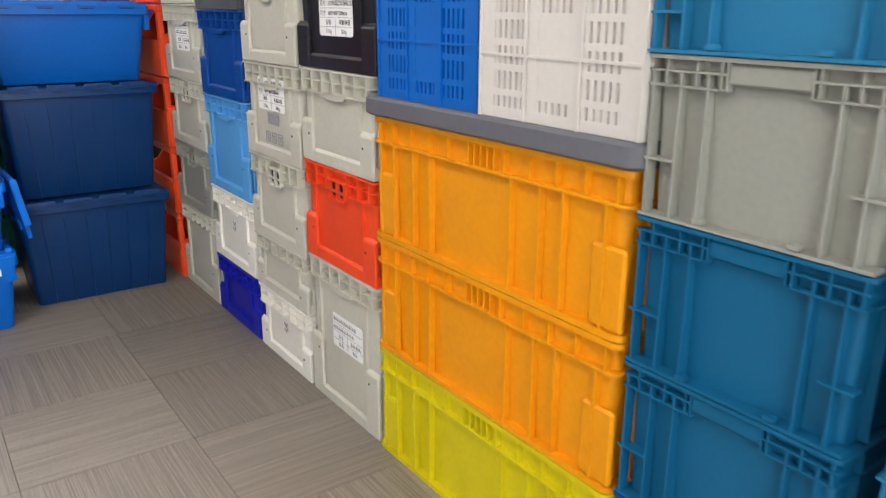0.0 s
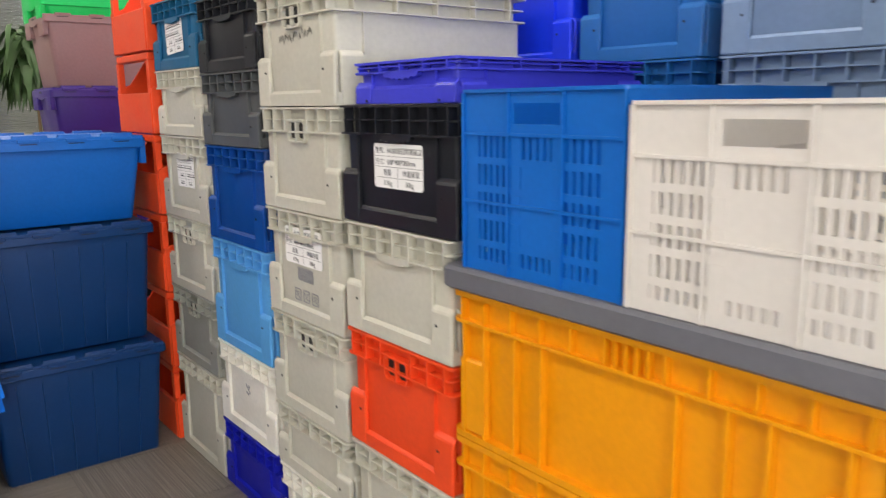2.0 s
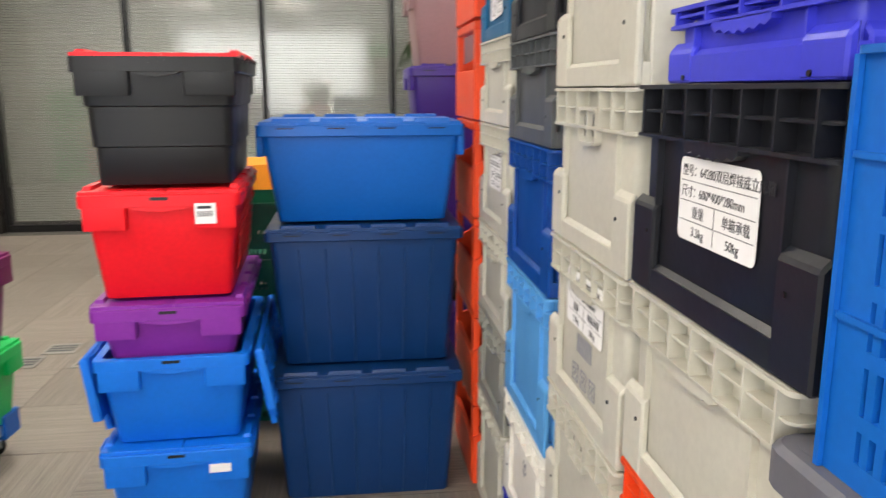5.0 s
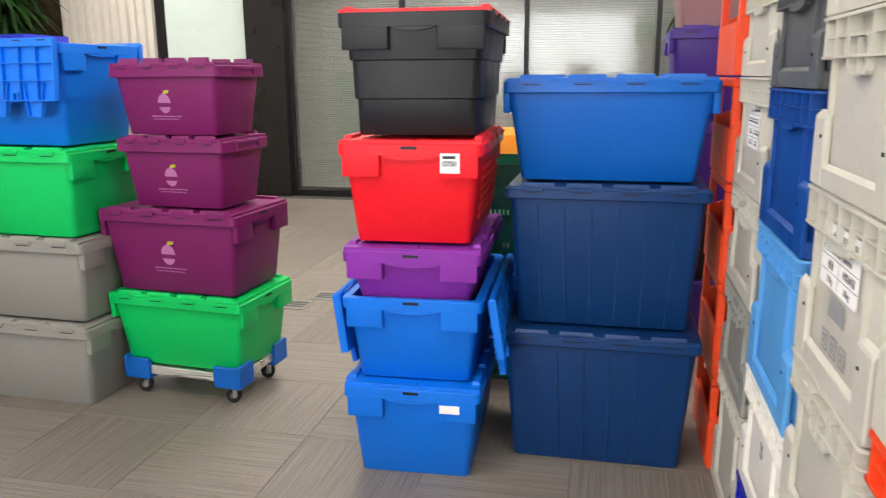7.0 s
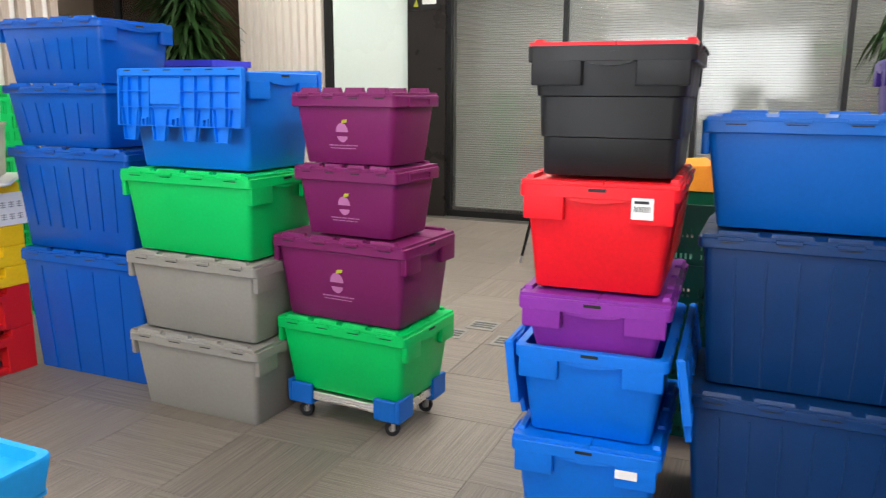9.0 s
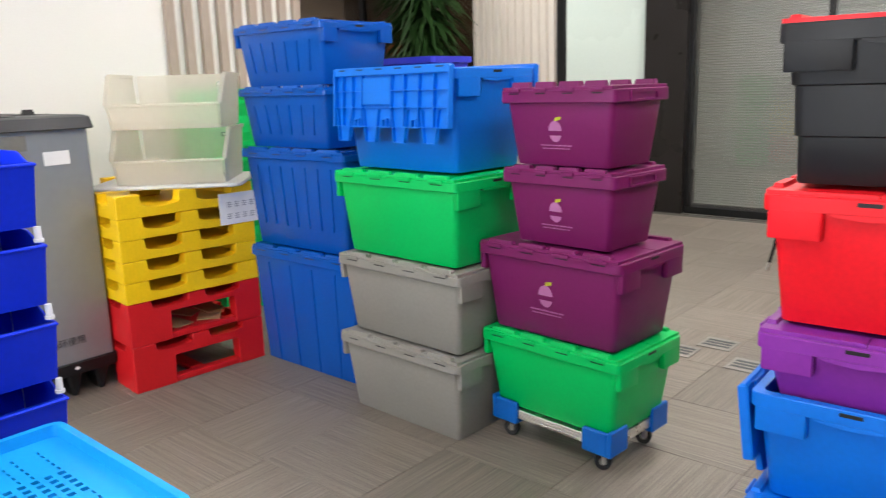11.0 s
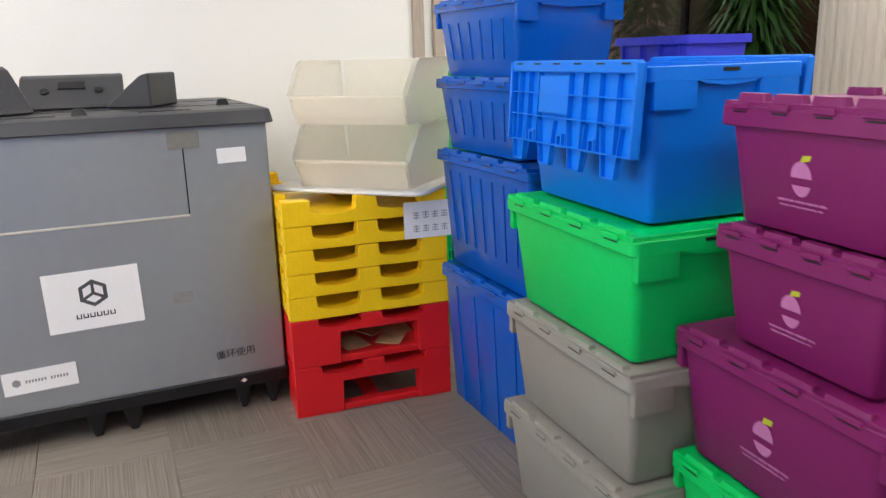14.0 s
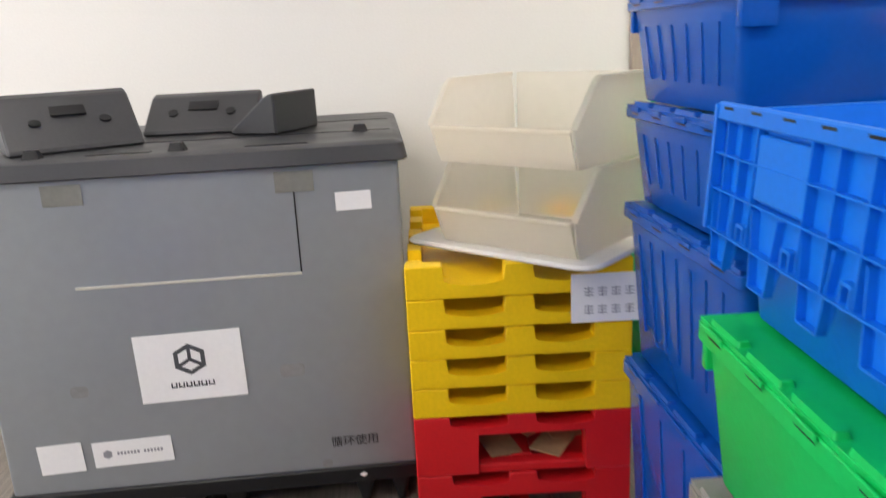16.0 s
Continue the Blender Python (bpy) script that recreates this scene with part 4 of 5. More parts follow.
def hanging_leaf(th, L, drop, m, mat):
    """An opened lid leaf that hangs from its hinge: a deep grid of ribs on a plate with a toothed lower edge."""
    n, foot = 4, 0.05
    starts = [-L / 2 + L * (k + 0.16) / n for k in range(n)]
    pts = [(-L / 2, 0), (-L / 2, -drop)]
    for a in starts:
        pts += [(a - 0.014, -drop), (a, -drop - foot), (a + 0.052, -drop - foot), (a + 0.066, -drop)]
    pts += [(L / 2, -drop), (L / 2, 0)]
    leaf = part("lid_leaf", prism(bmesh.new(), pts, 1, 0.0, 0.003), mat, th, "opened lid leaf hanging down", 0.0006)
    leaf.matrix_basis = m
    upright = part("leaf_rib", box(-0.0015, 0.0015, -0.014, 0.0, -drop + 0.002, -0.022), mat, leaf)
    spots = [-0.42, -0.33, -0.24, 0.02, 0.13, 0.25, 0.37]
    upright.matrix_basis = pose(L * spots[0], 0, 0)
    for u in spots[1:]:
        again(upright, L * u, 0, 0)
    for z in (-drop * 0.38, -drop * 0.66):
        part("leaf_rib", box(-L / 2 + 0.006, L / 2 - 0.006, -0.0135, 0.0, z - 0.0014, z + 0.0014), mat, leaf)
    part("leaf_rib", box(-L / 2 + 0.006, L / 2 - 0.006, -0.0145, 0.0, -drop, -drop + 0.003), mat, leaf)
    # raised border: hinge edge with its slots, and the two ends
    part("hinge_edge", box(-L / 2 + 0.002, L / 2 - 0.002, -0.016, 0.0, -0.024, 0.004), mat, leaf, "", 0.003)
    # hinge slots again as black strips for their shadow
    slot = part("hinge_slot", box(-0.016, 0.016, -0.0166, -0.0155, -0.006, -0.002), "jet", leaf, "black strip for the shade in a hinge slot")
    slot.matrix_basis = pose(-L * 0.42, 0, 0)
    for k in range(1, 6):
        again(slot, -L * 0.42 + L * 0.168 * k, 0, 0)
    for e in (-1, 1):
        part("leaf_end", box(min(e * L / 2, e * (L / 2 - 0.008)), max(e * L / 2, e * (L / 2 - 0.008)), -0.02, 0.0, -drop, 0.0), mat, leaf, "", 0.002)
    part("leaf_panel", box(-L * 0.235, L * 0.015, -0.012, 0.0, -drop * 0.62, -drop * 0.16), mat, leaf, "", 0.002)
    for a in starts:
        tooth = bmesh.new()
        for x0, x1 in ((a - 0.012, a + 0.002), (a + 0.064, a + 0.050)):
            prism(tooth, [(x0, -drop * 0.7), (x0 + 0.003, -drop * 0.7), (x1 + 0.003, -drop - foot), (x1, -drop - foot)], 1, -0.012, 0.0)
        add_box(tooth, a + 0.001, a + 0.052, -0.012, 0.0, -drop - foot, -drop - foot + 0.003)
        part("tooth", tooth, mat, leaf)
        eye = loft(bmesh.new(), [(0, 0.013, 0.016, 0.003), (0.012, 0.013, 0.016, 0.003), (0.012, 0.008, 0.011, 0.002), (0, 0.008, 0.011, 0.002)], loop=True)
        if a != starts[-1]:
            part("tooth_eye", eye, mat, leaf).matrix_basis = pose(a + 0.026 + L / n / 2, 0, -drop + 0.014) @ FRONT
    return leaf


# tower of red, black, purple and blue boxes; short ends look to -y
S1 = "boxes in the red and black tower"
SX, SY = 0.173, 3.36
tote("lidded_box", "bright blue lidded storage box on the floor", pose(SX + 0.004, SY, 0, 0, 0, 92.5), 0.59, 0.392, 0.287, "brightblue", group=S1)
ob2 = tote("lidded_box", "bright blue storage box with lid leaves hanging open", pose(SX + 0.006, SY + 0.01, 0.290, 0, 0, 92.5), 0.59, 0.392, 0.255, "brightblue", open_lid=True, group=S1)
hanging_leaf(ob2, 0.56, 0.17, pose(0, -0.212, 0.245, -9, 0, 0), "brightblue")
hanging_leaf(ob2, 0.56, 0.17, pose(0, 0.208, 0.245, 7, 0, 180), "brightblue")
tote("lidded_box", "purple lidded box nested in the open blue one", pose(SX + 0.007, SY + 0.01, 0.4545, 0, 0, 92.5), 0.585, 0.385, 0.222, "purple", taper=0.060, group=S1)
redb = tote("lidded_box", "bright red lidded box with small white sticker", pose(SX + 0.005, SY + 0.01, 0.684, 0, 0, 92.5), 0.57, 0.392, 0.283, "red", group=S1)
tote("lidded_box", "black stepped storage box with a red lid", pose(SX + 0.018, SY + 0.01, 0.975, 0, 0, 92.5), 0.56, 0.398, 0.325, "jet", "red", steps=True, group=S1, lip=0.05, tabw=0.125)
st = part("label", box(-0.026, 0.026, -0.026, 0.026, 0, 0.001), "paper", redb, "small white sticker with printed bars")
st.matrix_basis = pose(-0.2875, -0.11, 0.222) @ FACE
bb = bmesh.new()
for k in range(12):
    add_box(bb, -0.019 + 0.0032 * k, -0.0175 + 0.0032 * k, -0.008, 0.006, 0.0011, 0.0016)
add_box(bb, -0.019, 0.015, 0.012, 0.019, 0.0011, 0.0016)
part("print", bb, "ink", st)
first_blue = bpy.data.objects["lidded_box"]
part("label", box(-0.028, 0.028, -0.012, 0.012, 0, 0.001), "paper", first_blue, "small pale sticker").matrix_basis = pose(-0.2975, -0.11, 0.225) @ FACE
# side slots are not cut: darker red blocks stand in for their shade
hol = bmesh.new()
for a in range(12):
    for b in range(6):
        add_box(hol, -0.2 + a * 0.033, -0.2 + a * 0.033 + 0.02, -0.0005, 0.0015, 0.06 + b * 0.026, 0.06 + b * 0.026 + 0.016)
hp = part("slot_field", hol, "palred", redb, "darker red patches for the shade in the side's slots")
tagged(hp, kind="stuff")
hp.matrix_basis = pose(0, -0.167, 0, 6.0, 0, 0)

# tower of deep blue boxes; long sides look to -y
S2 = "boxes in the deep blue tower"
tote("lidded_box", "tall deep blue ribbed storage box on the floor", pose(0.694, 3.45, 0), 0.570, 0.41, 0.405, "deepblue", ribs=6, tabs=False, group=S2, lip=0.04, taper=0.042)
tote("lidded_box", "tall deep blue ribbed storage box", pose(0.700, 3.495, 0.411), 0.570, 0.41, 0.415, "deepblue", ribs=6, tabs=False, group=S2, lip=0.04, taper=0.042)
tote("lidded_box", "blue lidded storage box on top of the tower", pose(0.697, 3.53, 0.832), 0.590, 0.41, 0.292, "blue", group=S2, lip=0.045, taper=0.05)

# grey, green and blue tower
S3 = "boxes in the grey and green tower"
tote("lidded_box", "grey lidded storage box on the floor", pose(-1.300, 3.505, 0, 0, 0, -2.0), 0.605, 0.40, 0.300, "boxgrey", group=S3, ends=1)
tote("lidded_box", "grey lidded storage box", pose(-1.297, 3.515, 0.306, 0, 0, -2.5), 0.610, 0.40, 0.292, "boxgrey", group=S3)
tote("lidded_box", "bright green lidded storage box", pose(-1.300, 3.522, 0.604, 0, 0, -3.5), 0.615, 0.405, 0.298, "green", group=S3)
ob3 = tote("lidded_box", "bright blue storage box with its lid hanging open", pose(-1.310, 3.565, 0.908, 0, 0, -3.0), 0.580, 0.40, 0.345, "brightblue", open_lid=True, group=S3)
hanging_leaf(ob3, 0.565, 0.195, pose(0.012, -0.215, 0.343, -4, 0, 0), "brightblue")
hanging_leaf(ob3, 0.565, 0.195, pose(0.0, 0.215, 0.343, 4, 0, 180), "brightblue")

# maroon boxes on a dolly
S4 = "boxes in the maroon tower"
RZ = -4.5
dol = thing("box_dolly", "small dolly with blue corners, metal bars and castors", "dolly", pose(-0.735, 3.595, 0, 0, 0, RZ) @ Matrix.Diagonal((0.9, 0.92, 1, 1)))
for sx in (-1, 1):
    for sy in (-1, 1):
        c = bmesh.new()
        add_box(c, min(sx * 0.15, sx * 0.262), max(sx * 0.15, sx * 0.262), min(sy * 0.085, sy * 0.182), max(sy * 0.085, sy * 0.182), 0.066, 0.124)
        part("corner", c, "blue", dol, "blue plastic corner", 0.006)
        part("corner_edge", box(min(sx * 0.246, sx * 0.264), max(sx * 0.246, sx * 0.264), min(sy * 0.08, sy * 0.184), max(sy * 0.08, sy * 0.184), 0.070, 0.152), "blue", dol, "", 0.004)
        part("corner_edge", box(min(sx * 0.145, sx * 0.245), max(sx * 0.145, sx * 0.245), min(sy * 0.166, sy * 0.184), max(sy * 0.166, sy * 0.184), 0.070, 0.146), "blue", dol, "", 0.004)
        plate = bmesh.new()
        tube(plate, sx * 0.205, sy * 0.13, 0.056, 0.066, 0.024, n=14)
        part("swivel_plate", plate, "alu", dol, "bright metal swivel plate")
        part("caster_fork", box(sx * 0.205 - 0.004, sx * 0.205 + 0.012, sy * 0.13 - 0.016, sy * 0.13 + 0.016, 0.022, 0.056), "alu", dol, "metal castor fork", 0.003)
        wh = bmesh.new()
        bmesh.ops.create_cone(wh, cap_ends=True, segments=20, radius1=0.029, radius2=0.029, depth=0.022, matrix=pose(sx * 0.205 - 0.006, sy * 0.13, 0.029, 90, 0, 20))
        wheel = part("wheel", wh, "rubber", dol, "black castor wheel", 0.003, True)
        hub = bmesh.new()
        bmesh.ops.create_cone(hub, cap_ends=True, segments=14, radius1=0.012, radius2=0.012, depth=0.026, matrix=pose(sx * 0.205 - 0.006, sy * 0.13, 0.029, 90, 0, 20))
        part("hub", hub, "boxgrey", wheel, "grey wheel hub")
for sy in (-1, 1):
    bar = add_box(bmesh.new(), -0.149, 0.149, sy * 0.155 - 0.016, sy * 0.155 + 0.016, 0.088, 0.120)
    for z0 in (0.092, 0.102, 0.112):
        add_box(bar, -0.149, 0.149, sy * 0.172 - 0.003, sy * 0.172 + 0.003, z0, z0 + 0.005)
    part("bar", bar, "alu", dol, "ribbed aluminium bar")
for sx in (-1, 1):
    part("bar", box(sx * 0.240 - 0.012, sx * 0.240 + 0.012, -0.084, 0.084, 0.088, 0.120), "alu", dol, "ribbed aluminium bar", 0.002)
tote("lidded_box", "bright green lidded box standing on the dolly", pose(-0.735, 3.595, 0.126, 0, 0, RZ), 0.540, 0.37, 0.268, "green", group=S4)
mar = [tote("lidded_box", "large maroon lidded box with pale fruit print", pose(-0.735, 3.590, 0.401, 0, 0, RZ), 0.545, 0.37, 0.292, "maroon", group=S4),
       tote("lidded_box", "small maroon lidded box with pale fruit print", pose(-0.710, 3.570, 0.700, 0, 0, RZ), 0.415, 0.30, 0.236, "maroon", group=S4, lip=0.05, tabs=False, taper=0.038),
       tote("lidded_box", "small maroon lidded box with pale fruit print", pose(-0.712, 3.570, 0.943, 0, 0, RZ), 0.415, 0.30, 0.236, "maroon", group=S4, lip=0.05, tabs=False, taper=0.038, ridge=0.012)]
for ob, W_, H_, lip_, tp, hv, sc in ((mar[0], 0.37, 0.292, 0.045, 0.042, 0.138, 1.15), (mar[1], 0.30, 0.236, 0.05, 0.038, 0.105, 1.0), (mar[2], 0.30, 0.236, 0.05, 0.038, 0.105, 1.0)):
    lean = W_ / 2 - 0.014 - (W_ / 2 - tp * 0.9)
    tilt = math.degrees(math.atan(lean / (H_ - lip_)))
    wv = W_ / 2 - tp * 0.9 + lean * hv / (H_ - lip_)
    fruit = bmesh.new()
    pts = [(0.024 * sc * math.cos(radians(a)), 0.03 * sc * math.sin(radians(a))) for a in range(0, 360, 20)]
    prism(fruit, [p for p in pts if p[1] > -0.004], 2, 0, 0.0006)
    prism(fruit, [(x * 0.95, y - 0.004) for x, y in pts if y < -0.006], 2, 0, 0.0006)
    base = pose(-0.01, -wv - 0.0012, hv, 90 + tilt, 0, 0)
    part("fruit_print", fruit, "pinkink", ob, "pale pink fruit mark").matrix_basis = base
    part("leaf_print", prism(bmesh.new(), [(-0.002, 0.028 * sc), (0.02 * sc, 0.032 * sc), (0.024 * sc, 0.042 * sc), (0.004, 0.04 * sc)], 2, 0, 0.0006), "lime", ob, "lime green leaf mark").matrix_basis = base
    ln = bmesh.new()
    for row, (w0, z0) in enumerate(((0.11, -0.044), (0.10, -0.053))):
        k = -w0 / 2
        while k < w0 / 2:
            add_box(ln, k * sc, (k + 0.0042) * sc, (z0 - 0.002) * sc, (z0 + 0.002 - 0.001 * row) * sc, 0, 0.0006)
            k += 0.0056 if int(k * 1000) % 3 else 0.008
    part("print_mark", ln, "pinkink", ob, "two fine lines of unreadable print").matrix_basis = base

# cobalt tower
S5 = "boxes in the cobalt tower"
tote("lidded_box", "tall cobalt blue ribbed box on the floor", pose(-1.993, 3.675, 0), 0.68, 0.47, 0.530, "cobalt", ribs=4, tabs=False, group=S5, lip=0.05, taper=0.04, ribdrop=0.06)
tote("lidded_box", "tall cobalt blue box with deep upright ribs", pose(-2.003, 3.665, 0.536, 0, 0, 0), 0.66, 0.45, 0.415, "cobalt", ribs=7, tabs=False, group=S5, lip=0.04, ribdrop=0.08)
tote("lidded_box", "cobalt blue ribbed lidded box", pose(-2.048, 3.645, 0.957, 0, 0, 1), 0.56, 0.40, 0.243, "cobalt", ribs=6, tabs=False, group=S5, lip=0.035, taper=0.04, ribdrop=0.09)
tote("lidded_box", "cobalt blue ribbed lidded box on top", pose(-2.048, 3.645, 1.206, 0, 0, 1), 0.56, 0.40, 0.243, "cobalt", ribs=6, group=S5, lip=0.035, taper=0.04, ribdrop=0.09, tabw=0.07)

# ---------------- sleeve container by the white wall ----------------
cont = thing("sleeve_container", "grey folding sleeve container with black base and lid", "container", pose(-2.515, 1.68, 0))
CW, CD = 1.205, 0.98
part("sleeve", loft(bmesh.new(), [(0.11, CD / 2 - 0.012, CW / 2 - 0.012, 0.012), (1.07, CD / 2 - 0.012, CW / 2 - 0.012, 0.012)], -CD / 2 + 0.012, CW / 2), "sleeve", cont, "grey folding plastic sleeve", smooth=True)
part("base", loft(bmesh.new(), [(0.10, CD / 2 - 0.004, CW / 2 - 0.004, 0.02), (0.145, CD / 2, CW / 2, 0.02), (0.15, CD / 2 - 0.004, CW / 2 - 0.004, 0.02)], -CD / 2 + 0.012, CW / 2), "jet", cont, "black pallet base", smooth=True)
for fx in (-0.08, -0.5, -0.9):
    for fy, fw in ((0.07, 0.05), (0.17, 0.05), (0.52, 0.06), (0.64, 0.06), (1.03, 0.05), (1.14, 0.05)):
        leg = loft(bmesh.new(), [(0, 0.05, fw / 2 - 0.015, 0.012), (0.10, 0.065, fw / 2 + 0.01, 0.015)], fx, fy)
        part("foot", leg, "jet", cont, "", 0, True)
part("runner", box(-0.94, -0.04, 0.06, 0.16, 0.0, 0.012), "jet", cont)
lidp = part("lid", loft(bmesh.new(), [(1.066, CD / 2 + 0.010, CW / 2 + 0.008, 0.03), (1.07, CD / 2 + 0.016, CW / 2 + 0.014, 0.034), (1.112, CD / 2 + 0.004, CW / 2 + 0.006, 0.034), (1.120, CD / 2 - 0.02, CW / 2 - 0.016, 0.02)], -CD / 2 + 0.012, CW / 2), "lid", cont, "charcoal plastic lid", smooth=True)
# grooves and slots in the lid: black strips laid on as their shade
for a, b, c, d in ((-0.30, -0.29, 0.02, 1.18), (-0.66, -0.65, 0.02, 1.18)):
    part("lid_groove", box(a, b, c, d, 1.1195, 1.1215), "jet", lidp)
for fy in (0.36, 0.78):
    part("lid_slot", box(-0.06, -0.035, fy, fy + 0.17, 1.1195, 1.1225), "jet", lidp, "black strip for the shade in a lid slot", 0.001)
for fx, fy in ((-0.05, 0.60), (-0.62, 0.60), (-0.28, 1.09), (-0.05, 0.22)):
    part("lid_stud", loft(bmesh.new(), [(1.12, 0.022, 0.024, 0.008), (1.142, 0.014, 0.016, 0.006)], fx, fy), "jet", lidp)
# folding flap pressed into the front
gr = bmesh.new()
add_box(gr, 0.0, 0.003, 0.29, 0.905, 0.760, 0.768)
part("flap_edge", gr, "grey", cont, "pale grey strip along the flap edge", 0.001)
# black strip laid on for the shade in the flap's groove
part("flap_groove", box(0.0, 0.0015, 0.902, 0.906, 0.769, 1.03), "jet", cont)
for y0 in (0.245, 0.855):
    part("tape", box(0.0022, 0.0032, y0, y0 + 0.105, 0.995, 1.052), "tape", cont, "strip of beige tape")


def note(parent, y, z, w, h, label, tilt=0.0, x=0.0022):
    n = part("paper_label", box(-w / 2, w / 2, -h / 2, h / 2, 0, 0.0008), "paper", parent, label)
    n.matrix_basis = pose(x, y, z) @ EASTF @ pose(0, 0, 0, 0, 0, tilt)
    return n


sheet = note(cont, 0.567, 0.513, 0.298, 0.205, "white paper sheet with dark cube logo", 1.0)
logo = bmesh.new()
R = 0.05
hexa = [(R * math.cos(radians(a)), 0.022 + R * 0.95 * math.sin(radians(a))) for a in range(30, 390, 60)]
for k in range(6):
    a, b = hexa[k], hexa[(k + 1) % 6]
    mid = (0, 0.022)
    f = lambda p, s: (mid[0] + (p[0] - mid[0]) * s, mid[1] + (p[1] - mid[1]) * s)
    prism(logo, [a, b, f(b, 0.72), f(a, 0.72)], 2, 0.0009, 0.0014)
for a in (90, 210, 330):
    c, s = math.cos(radians(a)), math.sin(radians(a))
    prism(logo, [(-s * 0.005, 0.022 + c * 0.005), (s * 0.005, 0.022 - c * 0.005), (0.036 * c + s * 0.005, 0.022 + 0.036 * s - c * 0.005), (0.036 * c - s * 0.005, 0.022 + 0.036 * s + c * 0.005)], 2, 0.0009, 0.0014)
part("logo", logo, "darkgrey", sheet, "dark cube mark")
bar = bmesh.new()
for k in range(6):
    x0 = -0.062 + k * 0.021
    add_box(bar, x0, x0 + 0.017, -0.062, -0.058, 0.0009, 0.0014)
    add_box(bar, x0, x0 + 0.004, -0.058, -0.046, 0.0009, 0.0014)
    add_box(bar, x0 + 0.013, x0 + 0.017, -0.058, -0.046, 0.0009, 0.0014)
part("logo_bar", bar, "ink", sheet, "row of dark block marks")
n2 = note(cont, 0.37, 0.262, 0.225, 0.080, "white strip with small logo marks", 1.5)
sm = bmesh.new()
for k in range(14):
    if k != 7:
        add_box(sm, -0.045 + k * 0.0095, -0.045 + k * 0.0095 + 0.006, -0.005, 0.005, 0.0009, 0.0014)
prism(sm, [(-0.072 + 0.014 * math.cos(radians(a)), 0.014 * math.sin(radians(a))) for a in range(30, 390, 60)], 2, 0.0009, 0.0014)
part("logo_bar", sm, "greyink", n2)
note(cont, 0.167, 0.258, 0.125, 0.092, "plain white paper slip", 2.0)
note(cont, 1.063, 0.961, 0.098, 0.052, "small blank white sticker", 1.0)
lettering("循环使用", 0.036, pose(0.0024, 0.94, 0.222) @ EASTF @ pose(0, 0, 0, 0, 0, 1), "ink", cont)
for y0, z0, w0, h0 in ((0.85, 0.475, 0.07, 0.04), (0.25, 0.46, 0.05, 0.035), (0.925, 0.165, 0.03, 0.03)):
    part("glue_mark", loft(bmesh.new(), [(0, w0 / 2, h0 / 2, 0.012), (0.0006, w0 / 2, h0 / 2, 0.012)]), "smear", cont, "brown glue mark").matrix_basis = pose(0.0005, y0, z0) @ EASTF
for y0, z0 in ((1.03, 1.088), (1.03, 0.127)):
    part("diamond_mark", prism(bmesh.new(), [(-0.012, 0), (0, -0.008), (0.012, 0), (0, 0.008)], 2, 0, 0.001), "paper", cont, "small white diamond mark").matrix_basis = pose(0.018 if z0 > 1 else 0.014, y0, z0) @ EASTF


def corner_block(label, m, w, k=1.0):
    th = thing("corner_block", label, "fitting", m, "black blocks on the container")
    bm = bmesh.new()
    prism(bm, [(0.0, 0.0), (0.17, 0.0), (0.17, 0.012), (0.035, 0.115 * k), (0.0, 0.125 * k)], 1, -w / 2, w / 2)
    part("shell", bm, "lid", th, bevel=0.006)
    # holes and recess are black pieces laid on in place of their shade
    for s in (-0.26, 0.26):
        eye = bmesh.new()
        bmesh.ops.create_cone(eye, cap_ends=True, segments=14, radius1=0.016, radius2=0.016, depth=0.004)
        part("screw_hole", eye, "jet", th, "black disc for the shade in a round hole").matrix_basis = pose(0.105, s * w, 0.066 * k - (0.004 if k > 1 else 0), 0, 37 if k == 1 else 30, 0)
    sl = box(-0.02, 0.02, -w * 0.13, w * 0.13, 0, 0.003)
    part("recess", sl, "jet", th, "black plate for the shade in a recess").matrix_basis = pose(0.080, 0, 0.084 * k, 0, 37, 0)
    return th


corner_block("charcoal wedge-shaped plastic block on the container lid", pose(-2.82, 1.90, 1.122, 0, 0, 30), 0.36, 1.3)
corner_block("charcoal wedge-shaped plastic block with slots, on the lid", pose(-3.13, 2.265, 1.122, 0, 0, -4), 0.36)
corner_block("charcoal wedge-shaped plastic block, turned sideways", pose(-2.90, 2.575, 1.122, 0, 0, -118), 0.24)


# ---------------- pallets with clear bins ----------------
PAL = pose(-2.345, 2.865, 0, 0, 0, -4)


def dish(y0, y1, top, depth, n=8):
    """A shallow bowl cut into an upper edge, from y0 to y1 with steep ends."""
    ends = depth * 0.8
    mid = [(y0 + (y1 - y0) * k / n, top - ends - (depth - ends) * math.sin(math.pi * k / n)) for k in range(n + 1)]
    return [(y0, top)] + mid + [(y1, top)]


